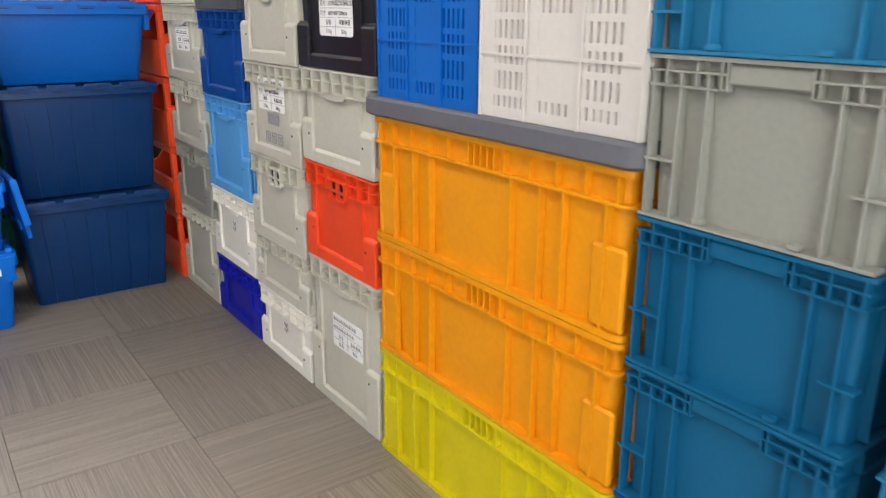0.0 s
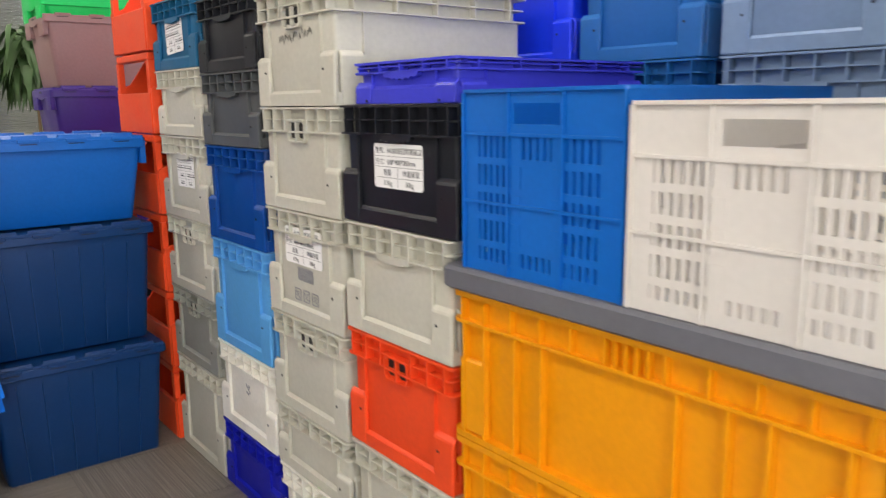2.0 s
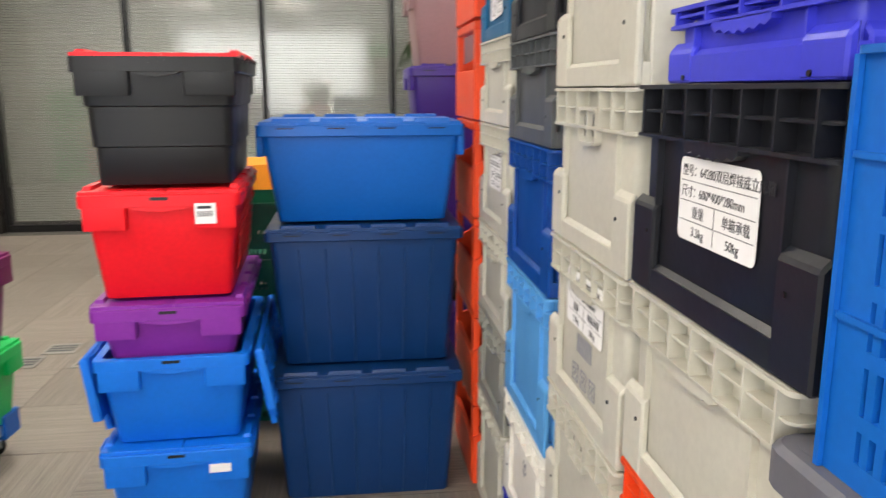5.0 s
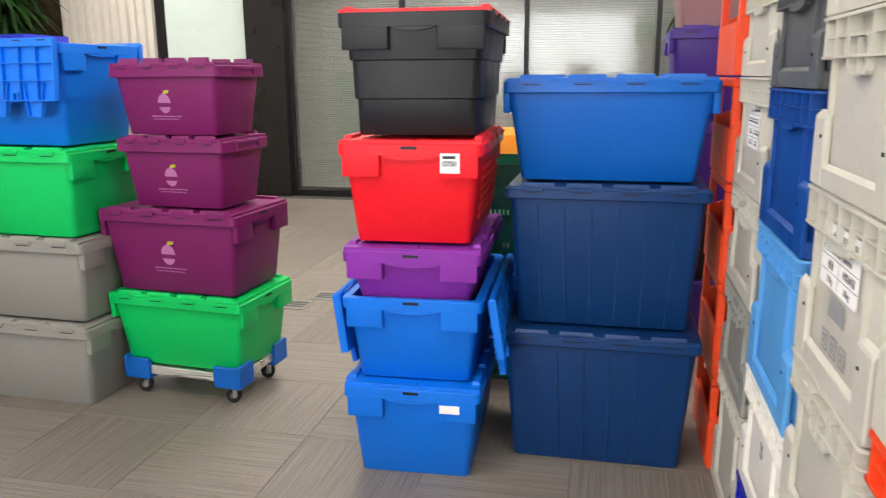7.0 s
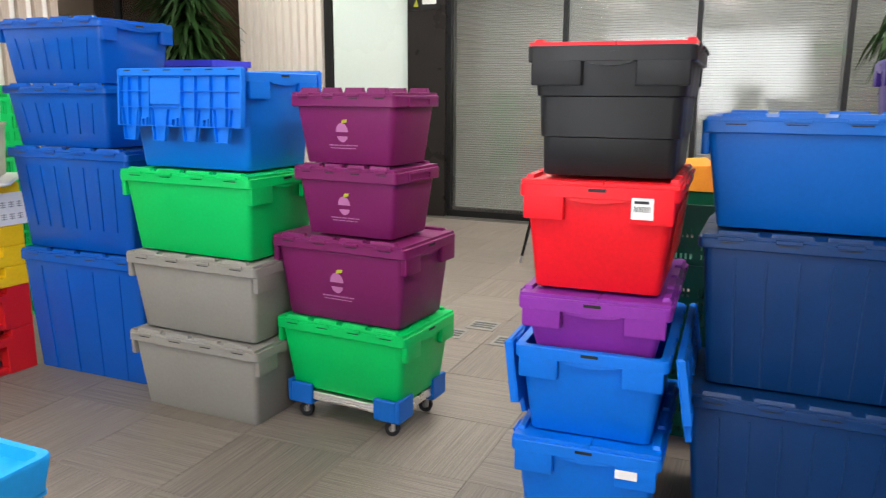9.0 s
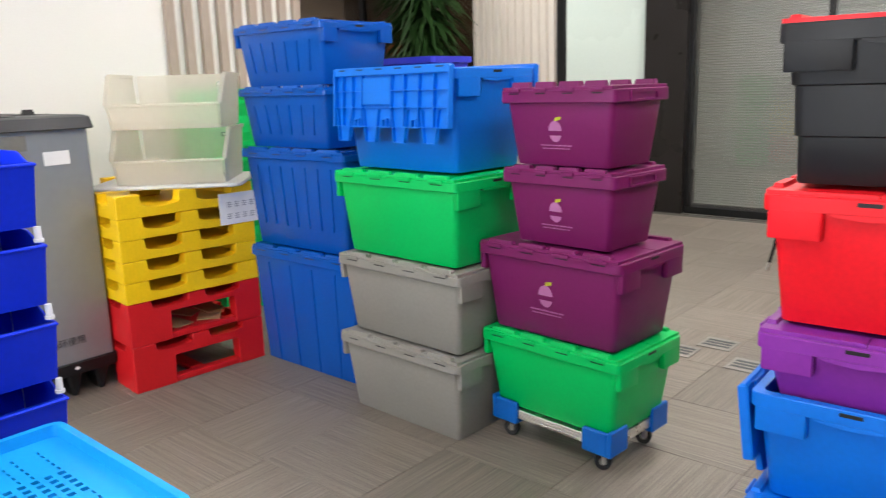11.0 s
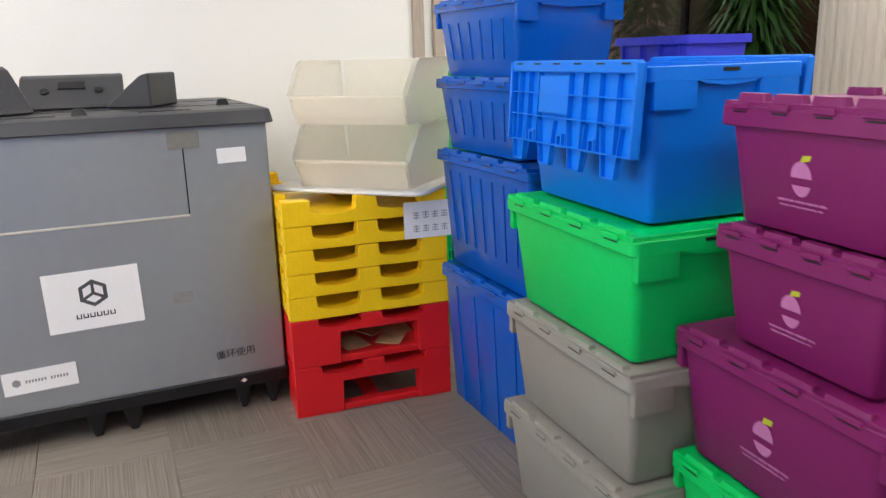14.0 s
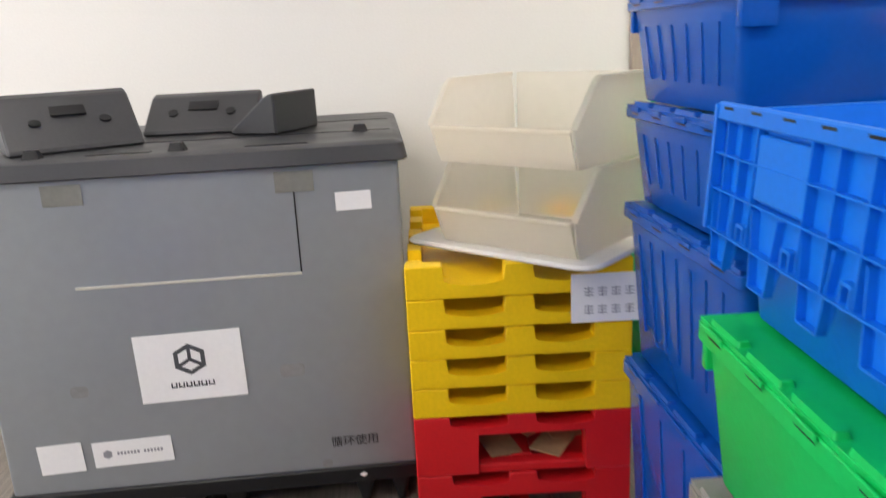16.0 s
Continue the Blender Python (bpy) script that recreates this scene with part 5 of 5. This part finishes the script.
def pallet(label, z, h, mat, deep):
    """Its notched face looks to +x, from the origin along +y."""
    th = thing("plastic_pallet", label, "pallet", PAL @ pose(0, 0, z), "stacked plastic pallets")
    w, d, e = 0.60, 0.80, 0.0012
    cut = 0.036 if deep else h * 0.6
    crest = [(0, h - e)] + dish(0.10, 0.262, h - e, cut) + dish(0.338, 0.50, h - e, cut) + [(w, h - e)]
    low = [(w, 0), (0.475, 0), (0.475, 0.125), (0.175, 0.125), (0.175, 0), (0, 0)] if deep else [(w, 0), (0.36, 0), (0.352, 0.006), (0.248, 0.006), (0.24, 0), (0, 0)]
    for x0, x1 in ((-0.055, 0.0), (-d, -d + 0.055)):
        part("end_wall", prism(bmesh.new(), crest + low, 0, x0, x1), mat, th, bevel=0.003)
    side = [(-0.056, h - e)] + dish(-0.075, -0.18, h - e, cut * 0.8) + dish(-0.26, -0.36, h - e, cut * 0.8) + dish(-0.44, -0.54, h - e, cut * 0.8) + dish(-0.62, -0.725, h - e, cut * 0.8) + [(-d + 0.056, h - e)]
    base = [(-d + 0.056, 0), (-0.50, 0), (-0.50, 0.12), (-0.20, 0.12), (-0.20, 0), (-0.056, 0)] if deep else [(-d + 0.056, 0), (-0.056, 0)]
    for y0 in (0.004, w - 0.044):
        part("side_wall", prism(bmesh.new(), side + base, 1, y0, y0 + 0.04), mat, th, bevel=0.002)
    top = h - cut - (0.006 if deep else 0.002)
    part("deck", box(-d + 0.0555, -0.0555, 0.0445, w - 0.0445, top - 0.012, top), mat, th)
    part("centre_post", box(-0.45, -0.35, 0.25, 0.35, top + 0.0005 if not deep else 0.0, h - e if not deep else top - 0.0125), mat, th, bevel=0.004)
    if deep:
        part("runner", box(-0.05, -0.004, 0.1755, 0.4745, 0.001, 0.028), mat, th, bevel=0.004)
        part("runner", box(-0.745, -0.056, 0.27, 0.33, 0.001, 0.024), mat, th, bevel=0.004)
    return th


pallet("red plastic pallet with fork openings on the floor", 0.0, 0.192, "palred", True)
pallet("red plastic pallet with cardboard scraps inside", 0.192, 0.180, "palred", True)
for k in range(5):
    pallet("yellow nesting plastic pallet in the stack", 0.372 + 0.0855 * k, 0.0855 + 0.006 * (k == 4), "yellow", False)
for k, (a, b, r) in enumerate(((-0.10, 0.24, 20), (-0.09, 0.39, -35), (-0.2, 0.33, 40), (-0.16, 0.43, 12))):
    cs = thing("cardboard_scrap", "torn brown cardboard scrap inside the pallet", "cardboard", PAL @ pose(a, b, 0.222 + 0.005 * k, 0, 7, r), "cardboard scraps")
    part("sheet", box(-0.06, 0.05, -0.045, 0.05, 0, 0.004), "card", cs)
pn = thing("paper_notice", "white paper notice taped to the yellow pallets", "notice", PAL @ pose(0.002, 0.52, 0.705))
pnp = part("sheet", box(0, 0.001, -0.085, 0.10, -0.075, 0.06), "paper", pn)
pb = bmesh.new()
for z0 in (0.0, -0.05):
    for k in range(4):
        for q in range(3):
            add_box(pb, 0.0012, 0.0018, -0.05 + k * 0.036, -0.05 + k * 0.036 + 0.024, z0 + q * 0.009, z0 + q * 0.009 + 0.003)
        add_box(pb, 0.0012, 0.0018, -0.04 + k * 0.036, -0.037 + k * 0.036, z0 - 0.003, z0 + 0.024)
part("print", pb, "greyink", pnp)
tr = thing("plastic_sheet", "cloudy white plastic board on the yellow pallets", "board", pose(-2.405, 3.15, 0.8055, 0, 0, -45))
part("board", loft(bmesh.new(), [(0, 0.235, 0.31, 0.05), (0.006, 0.24, 0.315, 0.05), (0.014, 0.235, 0.31, 0.05)], -0.19, -0.03), "sheet", tr, smooth=True)


def clear_bin(z):
    """Its low front looks to local +x; the sides swing down from the full-height back."""
    th = thing("clear_bin", "milky clear open-fronted storage bin", "bin", pose(-2.405, 3.15, z, 0, 0, -45), "clear bins")
    w, d, h, f = 0.46, 0.37, 0.222, 0.098
    t = 0.005
    part("base", box(-d, -0.004, -w / 2 + 0.03, w / 2 - 0.03, 0, t), "clear", th)
    for s in (-1, 1):
        sd = prism(bmesh.new(), [(-d, 0.0), (0.0, 0.0), (0.012, 0.03), (0.034, f), (0.024, f + 0.012), (-0.055, h - 0.014), (-0.075, h), (-d, h)], 1, -t / 2, t / 2)
        ob = part("side_wall", sd, "clear", th, bevel=0.001)
        ob.matrix_basis = pose(0, s * (w / 2 - 0.012), 0, s * -4, 0, 0)
        rim = prism(bmesh.new(), [(-d, h - 0.012), (-0.078, h - 0.012), (-0.062, h - 0.022), (0.018, f), (0.036, f + 0.004), (0.028, f + 0.018), (-0.052, h - 0.008), (-0.072, h + 0.003), (-d, h + 0.003)], 1, -0.009, 0.009)
        part("rim", rim, "clear", th, bevel=0.002).matrix_basis = ob.matrix_basis.copy()
    part("front_wall", prism(bmesh.new(), [(-0.004, 0.0), (0.008, 0.03), (0.030, f), (0.036, f), (0.014, 0.03), (0.002, 0.0)], 1, -w / 2 + 0.016, w / 2 - 0.016), "clear", th)
    part("front_rim", box(0.024, 0.042, -w / 2 + 0.01, w / 2 - 0.01, f - 0.008, f + 0.006), "clear", th, bevel=0.004)
    part("back_wall", box(-d, -d + t, -w / 2 + 0.02, w / 2 - 0.02, t, h), "clear", th)
    clip = part("label_clip", box(-d + 0.0055, -d + 0.0065, 0.14, 0.168, h - 0.052, h - 0.034), "greyink", th, "small dark outlined mark")
    part("mark", box(-d + 0.0067, -d + 0.0075, 0.143, 0.165, h - 0.049, h - 0.037), "paper", clip)


clear_bin(0.821)
clear_bin(1.047)
for k in range(4):
    g = basket("bright green slotted crate by the slatted wall", -3.30, 3.735, 0.301 * k, 0.40, 0.30, 0.299, "green", 3)
    g["group"] = "green crates"

for k in range(4):
    th = thing("storage_bin", "blue violet open bin stacked behind the boxes", "bin", pose(-1.99, 4.25, 0.33 * k), "blue violet bins")
    part("body", loft(bmesh.new(), [(0, 0.17, 0.11, 0.02), (0.31, 0.19, 0.13, 0.02), (0.31, 0.18, 0.12, 0.02), (0.01, 0.16, 0.10, 0.02)]), "violet" if k == 3 else "binblue", th, smooth=True)
    part("rim", loft(bmesh.new(), [(0.30, 0.202, 0.142, 0.02), (0.328, 0.202, 0.142, 0.02), (0.328, 0.185, 0.125, 0.02), (0.30, 0.185, 0.125, 0.02)], loop=True), "violet" if k == 3 else "binblue", th)
    for s in (-0.15, -0.05, 0.05, 0.15):
        part("rib", box(s - 0.003, s + 0.003, -0.138, -0.12, 0.2, 0.30), "violet" if k == 3 else "binblue", th)

# ---------------- bin rack and light blue tray ----------------
rack = thing("bin_rack", "white post frame carrying tiers of blue bins", "rack", pose(-0.92, 2.045, 0))
PITCH, BW = 0.1465, 0.166
for yk in range(4):
    for xk in (-0.21,):
        pst = bmesh.new()
        tube(pst, xk, -0.002 - BW * yk, 0, 0.955, 0.006, n=10)
        part("post", pst, "white", rack, "thin white post")
stub = bmesh.new()
tube(stub, 0, 0, 0, PITCH - 0.118, 0.0065, n=12)
tube(stub, 0, 0, 0, 0.006, 0.009, n=12)
stub = part("spacer", stub, "white", rack, "short white spacer between tiers")
stub.matrix_basis = pose(-0.026, -0.004, 0.1995)
for k in range(6):
    for yk in range(4):
        if k or yk:
            again(stub, -0.026, -0.004 - BW * yk + (0.004 if yk else 0), 0.1995 + PITCH * k)
for k in range(7):
    for xk in (-0.12, -0.21):
        part("cross_bar", box(xk - 0.004, xk + 0.004, -BW * 3 - 0.004, 0.004, 0.0745 + PITCH * k, 0.0805 + PITCH * k), "white", rack)


def shelf_bin(y, z):
    th = thing("shelf_bin", "royal blue open plastic bin on the rack", "bin", pose(-0.92, y, z), "blue bins on the rack")
    w, h, d = BW - 0.006, 0.118, 0.215
    part("base", box(-d, -0.03, -w + 0.008, -0.008, 0, 0.004), "binblue", th)
    part("front_wall", prism(bmesh.new(), [(-0.036, 0.0), (-0.030, 0.0), (0.003, h * 0.93), (0.003, h), (-0.004, h)], 1, -w + 0.003, -0.003), "binblue", th, bevel=0.001)
    part("front_rim", box(-0.004, 0.010, -w, 0.0, h - 0.006, h), "binblue", th, bevel=0.002)
    for y0 in (-w, -0.004):
        part("side_wall", prism(bmesh.new(), [(-d, 0.0), (-0.032, 0.0), (0.0, h), (-0.03, h), (-0.07, h + 0.018), (-d, h + 0.018)], 1, y0, y0 + 0.004), "binblue", th)
    part("back_wall", box(-d - 0.004, -d, -w, 0.0, 0.0, h + 0.03), "binblue", th)


for k in range(7):
    for q in range(3):
        shelf_bin(2.042 - BW * q, 0.081 + PITCH * k)

# support and perforated tray before the rack
crate("stacking_crate", "light blue stacking crate under the tray", -0.76, 1.36, 0, 0.60, 0.40, 0.30, "tray", group="crates under the tray", plain=True)
crate("stacking_crate", "light blue stacking crate under the tray", -0.76, 1.36, 0.302, 0.60, 0.40, 0.30, "tray", group="crates under the tray", plain=True)
ty = thing("perforated_tray", "light blue perforated plastic tray lying on crates", "tray", pose(-0.77, 1.368, 0.604))
TW, TD = 0.60, 0.42
plate = bmesh.new()
gap, pitch = 0.011, 0.019
xs0, ys0 = 0.045, 0.045
nx, ny = int((TD - 0.09) / pitch), int((TW - 0.09) / pitch)
pat = lambda i, j: (i // 5) % 2 == (j // 7) % 2
add_box(plate, 0.012, TD - 0.012, 0.012, ys0, 0.030, 0.036)
add_box(plate, 0.012, TD - 0.012, ys0 + ny * pitch, TW - 0.012, 0.030, 0.036)
add_box(plate, 0.012, xs0, ys0, ys0 + ny * pitch, 0.030, 0.036)
add_box(plate, xs0 + nx * pitch, TD - 0.012, ys0, ys0 + ny * pitch, 0.030, 0.036)
for i in range(nx):
    x0 = xs0 + i * pitch
    add_box(plate, x0, x0 + pitch - gap, ys0, ys0 + ny * pitch, 0.030, 0.036)
    for j in range(ny):
        y0 = ys0 + j * pitch
        if pat(i, j):
            add_box(plate, x0 + pitch - gap, x0 + pitch, y0, y0 + pitch - gap, 0.030, 0.036)
        else:
            add_box(plate, x0 + pitch - gap, x0 + pitch, y0, y0 + pitch - (0.004 if j % 3 else 0), 0.030, 0.036)
part("deck", plate, "tray", ty)
part("rim", loft(bmesh.new(), [(0.0, TD / 2 - 0.008, TW / 2 - 0.008, 0.02), (0.050, TD / 2, TW / 2, 0.02), (0.056, TD / 2 - 0.002, TW / 2 - 0.002, 0.02), (0.056, TD / 2 - 0.014, TW / 2 - 0.014, 0.014), (0.0, TD / 2 - 0.016, TW / 2 - 0.016, 0.014)], TD / 2, TW / 2, loop=True), "tray", ty, smooth=True)

# ---------------- things further off ----------------
for z, h, mat, lid, lab in ((0.0, 0.30, "violetdark", None, "dark violet lidded box at the bottom"), (0.302, 0.30, "jet", None, "black lidded storage box"), (0.604, 0.34, "violetdark", None, "dark violet lidded storage box"), (0.946, 0.36, "violetdark", None, "dark violet lidded box under a mauve one"), (1.308, 0.318, "mauve", None, "dusty mauve open box holding a green one")):
    tote("lidded_box", lab, pose(1.20, 4.52, z, 0, 0, 0), 0.58, 0.40, h, mat, lid, open_lid=mat == "mauve", group="boxes in the violet tower")
tote("lidded_box", "bright green lidded box nested in the mauve one", pose(1.20, 4.52, 1.49), 0.585, 0.405, 0.26, "green", taper=0.07, lip=0.10, ridge=0.02, group="boxes in the violet tower")


def plant(label, x, y, z0, zt, spread, mat, count, seed, low=0.62, broad=1.0):
    th = thing("potted_plant", label, "plant", pose(x, y, z0))
    rr = random.Random(seed)
    part("pot", loft(bmesh.new(), [(0, 0.09, 0.09, 0.085), (0.26, 0.13, 0.13, 0.125), (0.26, 0.115, 0.115, 0.11), (0.20, 0.11, 0.11, 0.105)], n=6), "white", th, "white round pot", smooth=True)
    stm = bmesh.new()
    tube(stm, 0, 0, 0.2, zt * 0.72, 0.016, 0.009)
    tube(stm, 0.03, 0.02, 0.2, zt * 0.66, 0.012, 0.007)
    part("stem", stm, "stem", th)
    bm = bmesh.new()
    for k in range(count):
        a, up = rr.uniform(0, 6.28), rr.uniform(low, 1.0)
        ln, wd = rr.uniform(0.22, 0.42) * spread / 0.4, rr.uniform(0.012, 0.024) * broad
        base = Vector((rr.uniform(-0.05, 0.05) * broad ** 2, rr.uniform(-0.05, 0.05) * broad ** 2, zt * up))
        prev = None
        for s in range(5):
            f = s / 4
            c = base + Vector((math.cos(a) * ln * f, math.sin(a) * ln * f, 0.10 * f - 0.42 * f * f * (1.2 - 0.4 * up)))
            side = Vector((-math.sin(a), math.cos(a), 0.25)) * wd * math.sin(math.pi * (0.12 + 0.86 * f))
            row = (bm.verts.new(c - side), bm.verts.new(c + Vector((0, 0, -0.004))), bm.verts.new(c + side))
            if prev:
                bm.faces.new((prev[0], prev[1], row[1], row[0]))
                bm.faces.new((prev[1], prev[2], row[2], row[1]))
            prev = row
    me = part("crown", bm, mat, th, "drooping narrow green leaves", smooth=True)
    return th


plant("tall potted plant with drooping narrow leaves by the glass", 1.36, 6.95, 0, 1.80, 0.21, "leaf", 240, 3, 0.80, 1.7)
plant("leafy dark plant standing before the smoked glass", -5.08, 7.72, 0, 2.25, 0.55, "leafdark", 620, 8, 0.5, 1.2)
plant("leafy dark plant in the dim room behind smoked glass", -7.5, 8.5, 0, 2.1, 0.7, "leafdark", 260, 12)
for px, py, pz in ((-6.6, 9.3, 1.75), (-7.3, 9.6, 1.7)):
    th = thing("copper_lamp", "small copper pendant lamp in the dim room", "lamp", pose(px, py, pz), "copper pendants")
    bmx = bmesh.new()
    bmesh.ops.create_uvsphere(bmx, u_segments=20, v_segments=12, radius=0.16, matrix=Matrix.Diagonal((1, 1, 0.6, 1)))
    part("shade", bmx, "copper", th, smooth=True)
    part("cord", tube(bmesh.new(), 0, 0, 0.09, CEIL - pz, 0.004), "jet", th)

tb = thing("office_table", "white table with thin black legs", "table", pose(0.35, 6.2, 0))
part("tabletop", loft(bmesh.new(), [(0.72, 0.7, 0.35, 0.02), (0.75, 0.7, 0.35, 0.02)]), "white", tb)
for sx in (-0.64, 0.64):
    for sy in (-0.3, 0.3):
        part("leg", box(sx - 0.018, sx + 0.018, sy - 0.018, sy + 0.018, 0, 0.7195), "frame", tb)


def chair(x, y, rz):
    th = thing("shell_chair", "mustard orange shell chair on thin legs", "chair", pose(x, y, 0, 0, 0, rz), "orange chairs")
    part("seat", loft(bmesh.new(), [(0.43, 0.18, 0.18, 0.1), (0.445, 0.23, 0.22, 0.12), (0.455, 0.23, 0.22, 0.12), (0.44, 0.17, 0.17, 0.1)]), "chair", th, smooth=True)
    bk = bmesh.new()
    n = 9
    rows = []
    for zi, (zz, r) in enumerate(((0.45, 0.22), (0.58, 0.235), (0.70, 0.24), (0.80, 0.22), (0.84, 0.17))):
        rows.append([[bk.verts.new(((r - o) * math.sin(radians(-80 + 160 * k / (n - 1))), (r - o) * math.cos(radians(-80 + 160 * k / (n - 1))) + 0.02 * zi, zz)) for k in range(n)] for o in (0, 0.012)])
    for a, b in zip(rows, rows[1:]):
        for k in range(n - 1):
            bk.faces.new((a[0][k], a[0][k + 1], b[0][k + 1], b[0][k]))
            bk.faces.new((a[1][k], b[1][k], b[1][k + 1], a[1][k + 1]))
    for k in range(n - 1):
        bk.faces.new((rows[-1][0][k], rows[-1][0][k + 1], rows[-1][1][k + 1], rows[-1][1][k]))
    part("backrest", bk, "chair", th, smooth=True)
    for sx in (-1, 1):
        for sy in (-1, 1):
            lg = bmesh.new()
            bmesh.ops.create_cone(lg, cap_ends=True, segments=10, radius1=0.009, radius2=0.014, depth=0.44, matrix=pose(sx * 0.18, sy * 0.18, 0.22, sy * 9, -sx * 9, 0))
            l = part("leg", lg, "frame", th)
            tip = bmesh.new()
            bmesh.ops.create_cone(tip, cap_ends=True, segments=10, radius1=0.0105, radius2=0.0105, depth=0.05, matrix=pose(sx * 0.211, sy * 0.211, 0.026, sy * 9, -sx * 9, 0))
            part("leg_tip", tip, "alu", th, "pale metal leg tip")


chair(-0.72, 6.42, -25)
chair(0.10, 5.75, 170)
for k in range(4):
    g = basket("dark green slotted basket behind the towers", 0.12, 3.86, 0.205 * k, 0.38, 0.40, 0.203, "darkgreen", 3)
    g["group"] = "dark green baskets"
for k, (a, b) in enumerate(((-0.83, 4.62), (-0.72, 4.80), (-0.52, 4.60))):
    th = thing("floor_vent", "square grey metal floor socket plate", "floor plate", pose(a, b, 0, 0, 0, 0), "floor plates")
    part("plate", box(-0.075, 0.075, -0.075, 0.075, 0, 0.004), "metal", th, bevel=0.001)
    for s in (-0.035, 0.0, 0.035):
        part("slot", box(-0.06, 0.06, s - 0.01, s + 0.01, 0.0042, 0.005), "darkgrey", th)

# ---------------- carpet tiles ----------------
floor_ob = bpy.data.objects["floor"]
TILE = 0.42
tb_m = bmesh.new()
loft(tb_m, [(-0.006, TILE / 2 - 0.0008, TILE / 2 - 0.0008, 0.001), (-0.0006, TILE / 2 - 0.0008, TILE / 2 - 0.0008, 0.001), (0, TILE / 2 - 0.002, TILE / 2 - 0.002, 0.001)], n=1)
t0 = part("carpet_tile", tb_m, "carpet", floor_ob)
t0.matrix_basis = pose(0.63 - TILE / 2, 2.005 + TILE / 2, 0)
rest = []
for i in range(-21, 7):
    for j in range(-11, 15):
        cx, cy = 0.63 - TILE / 2 + i * TILE, 2.005 + TILE / 2 + j * TILE
        if (i, j) == (0, 0) or cx > 3.19 or cx < -8.8 or cy > 7.8 or cy < -2.8:
            continue
        rz = 90 * ((i + j) % 2)
        if -4.0 < cx < 1.9 and 0.2 < cy < 7.9:
            again(t0, cx, cy, 0, rz)
        else:
            rest.append((cx, cy))
bmr = bmesh.new()
for cx, cy in rest:
    add_box(bmr, cx - TILE / 2 + 0.001, cx + TILE / 2 - 0.001, cy - TILE / 2 + 0.001, cy + TILE / 2 - 0.001, -0.006, 0)
tagged(part("carpet_field", bmr, "carpet", floor_ob), kind="stuff")
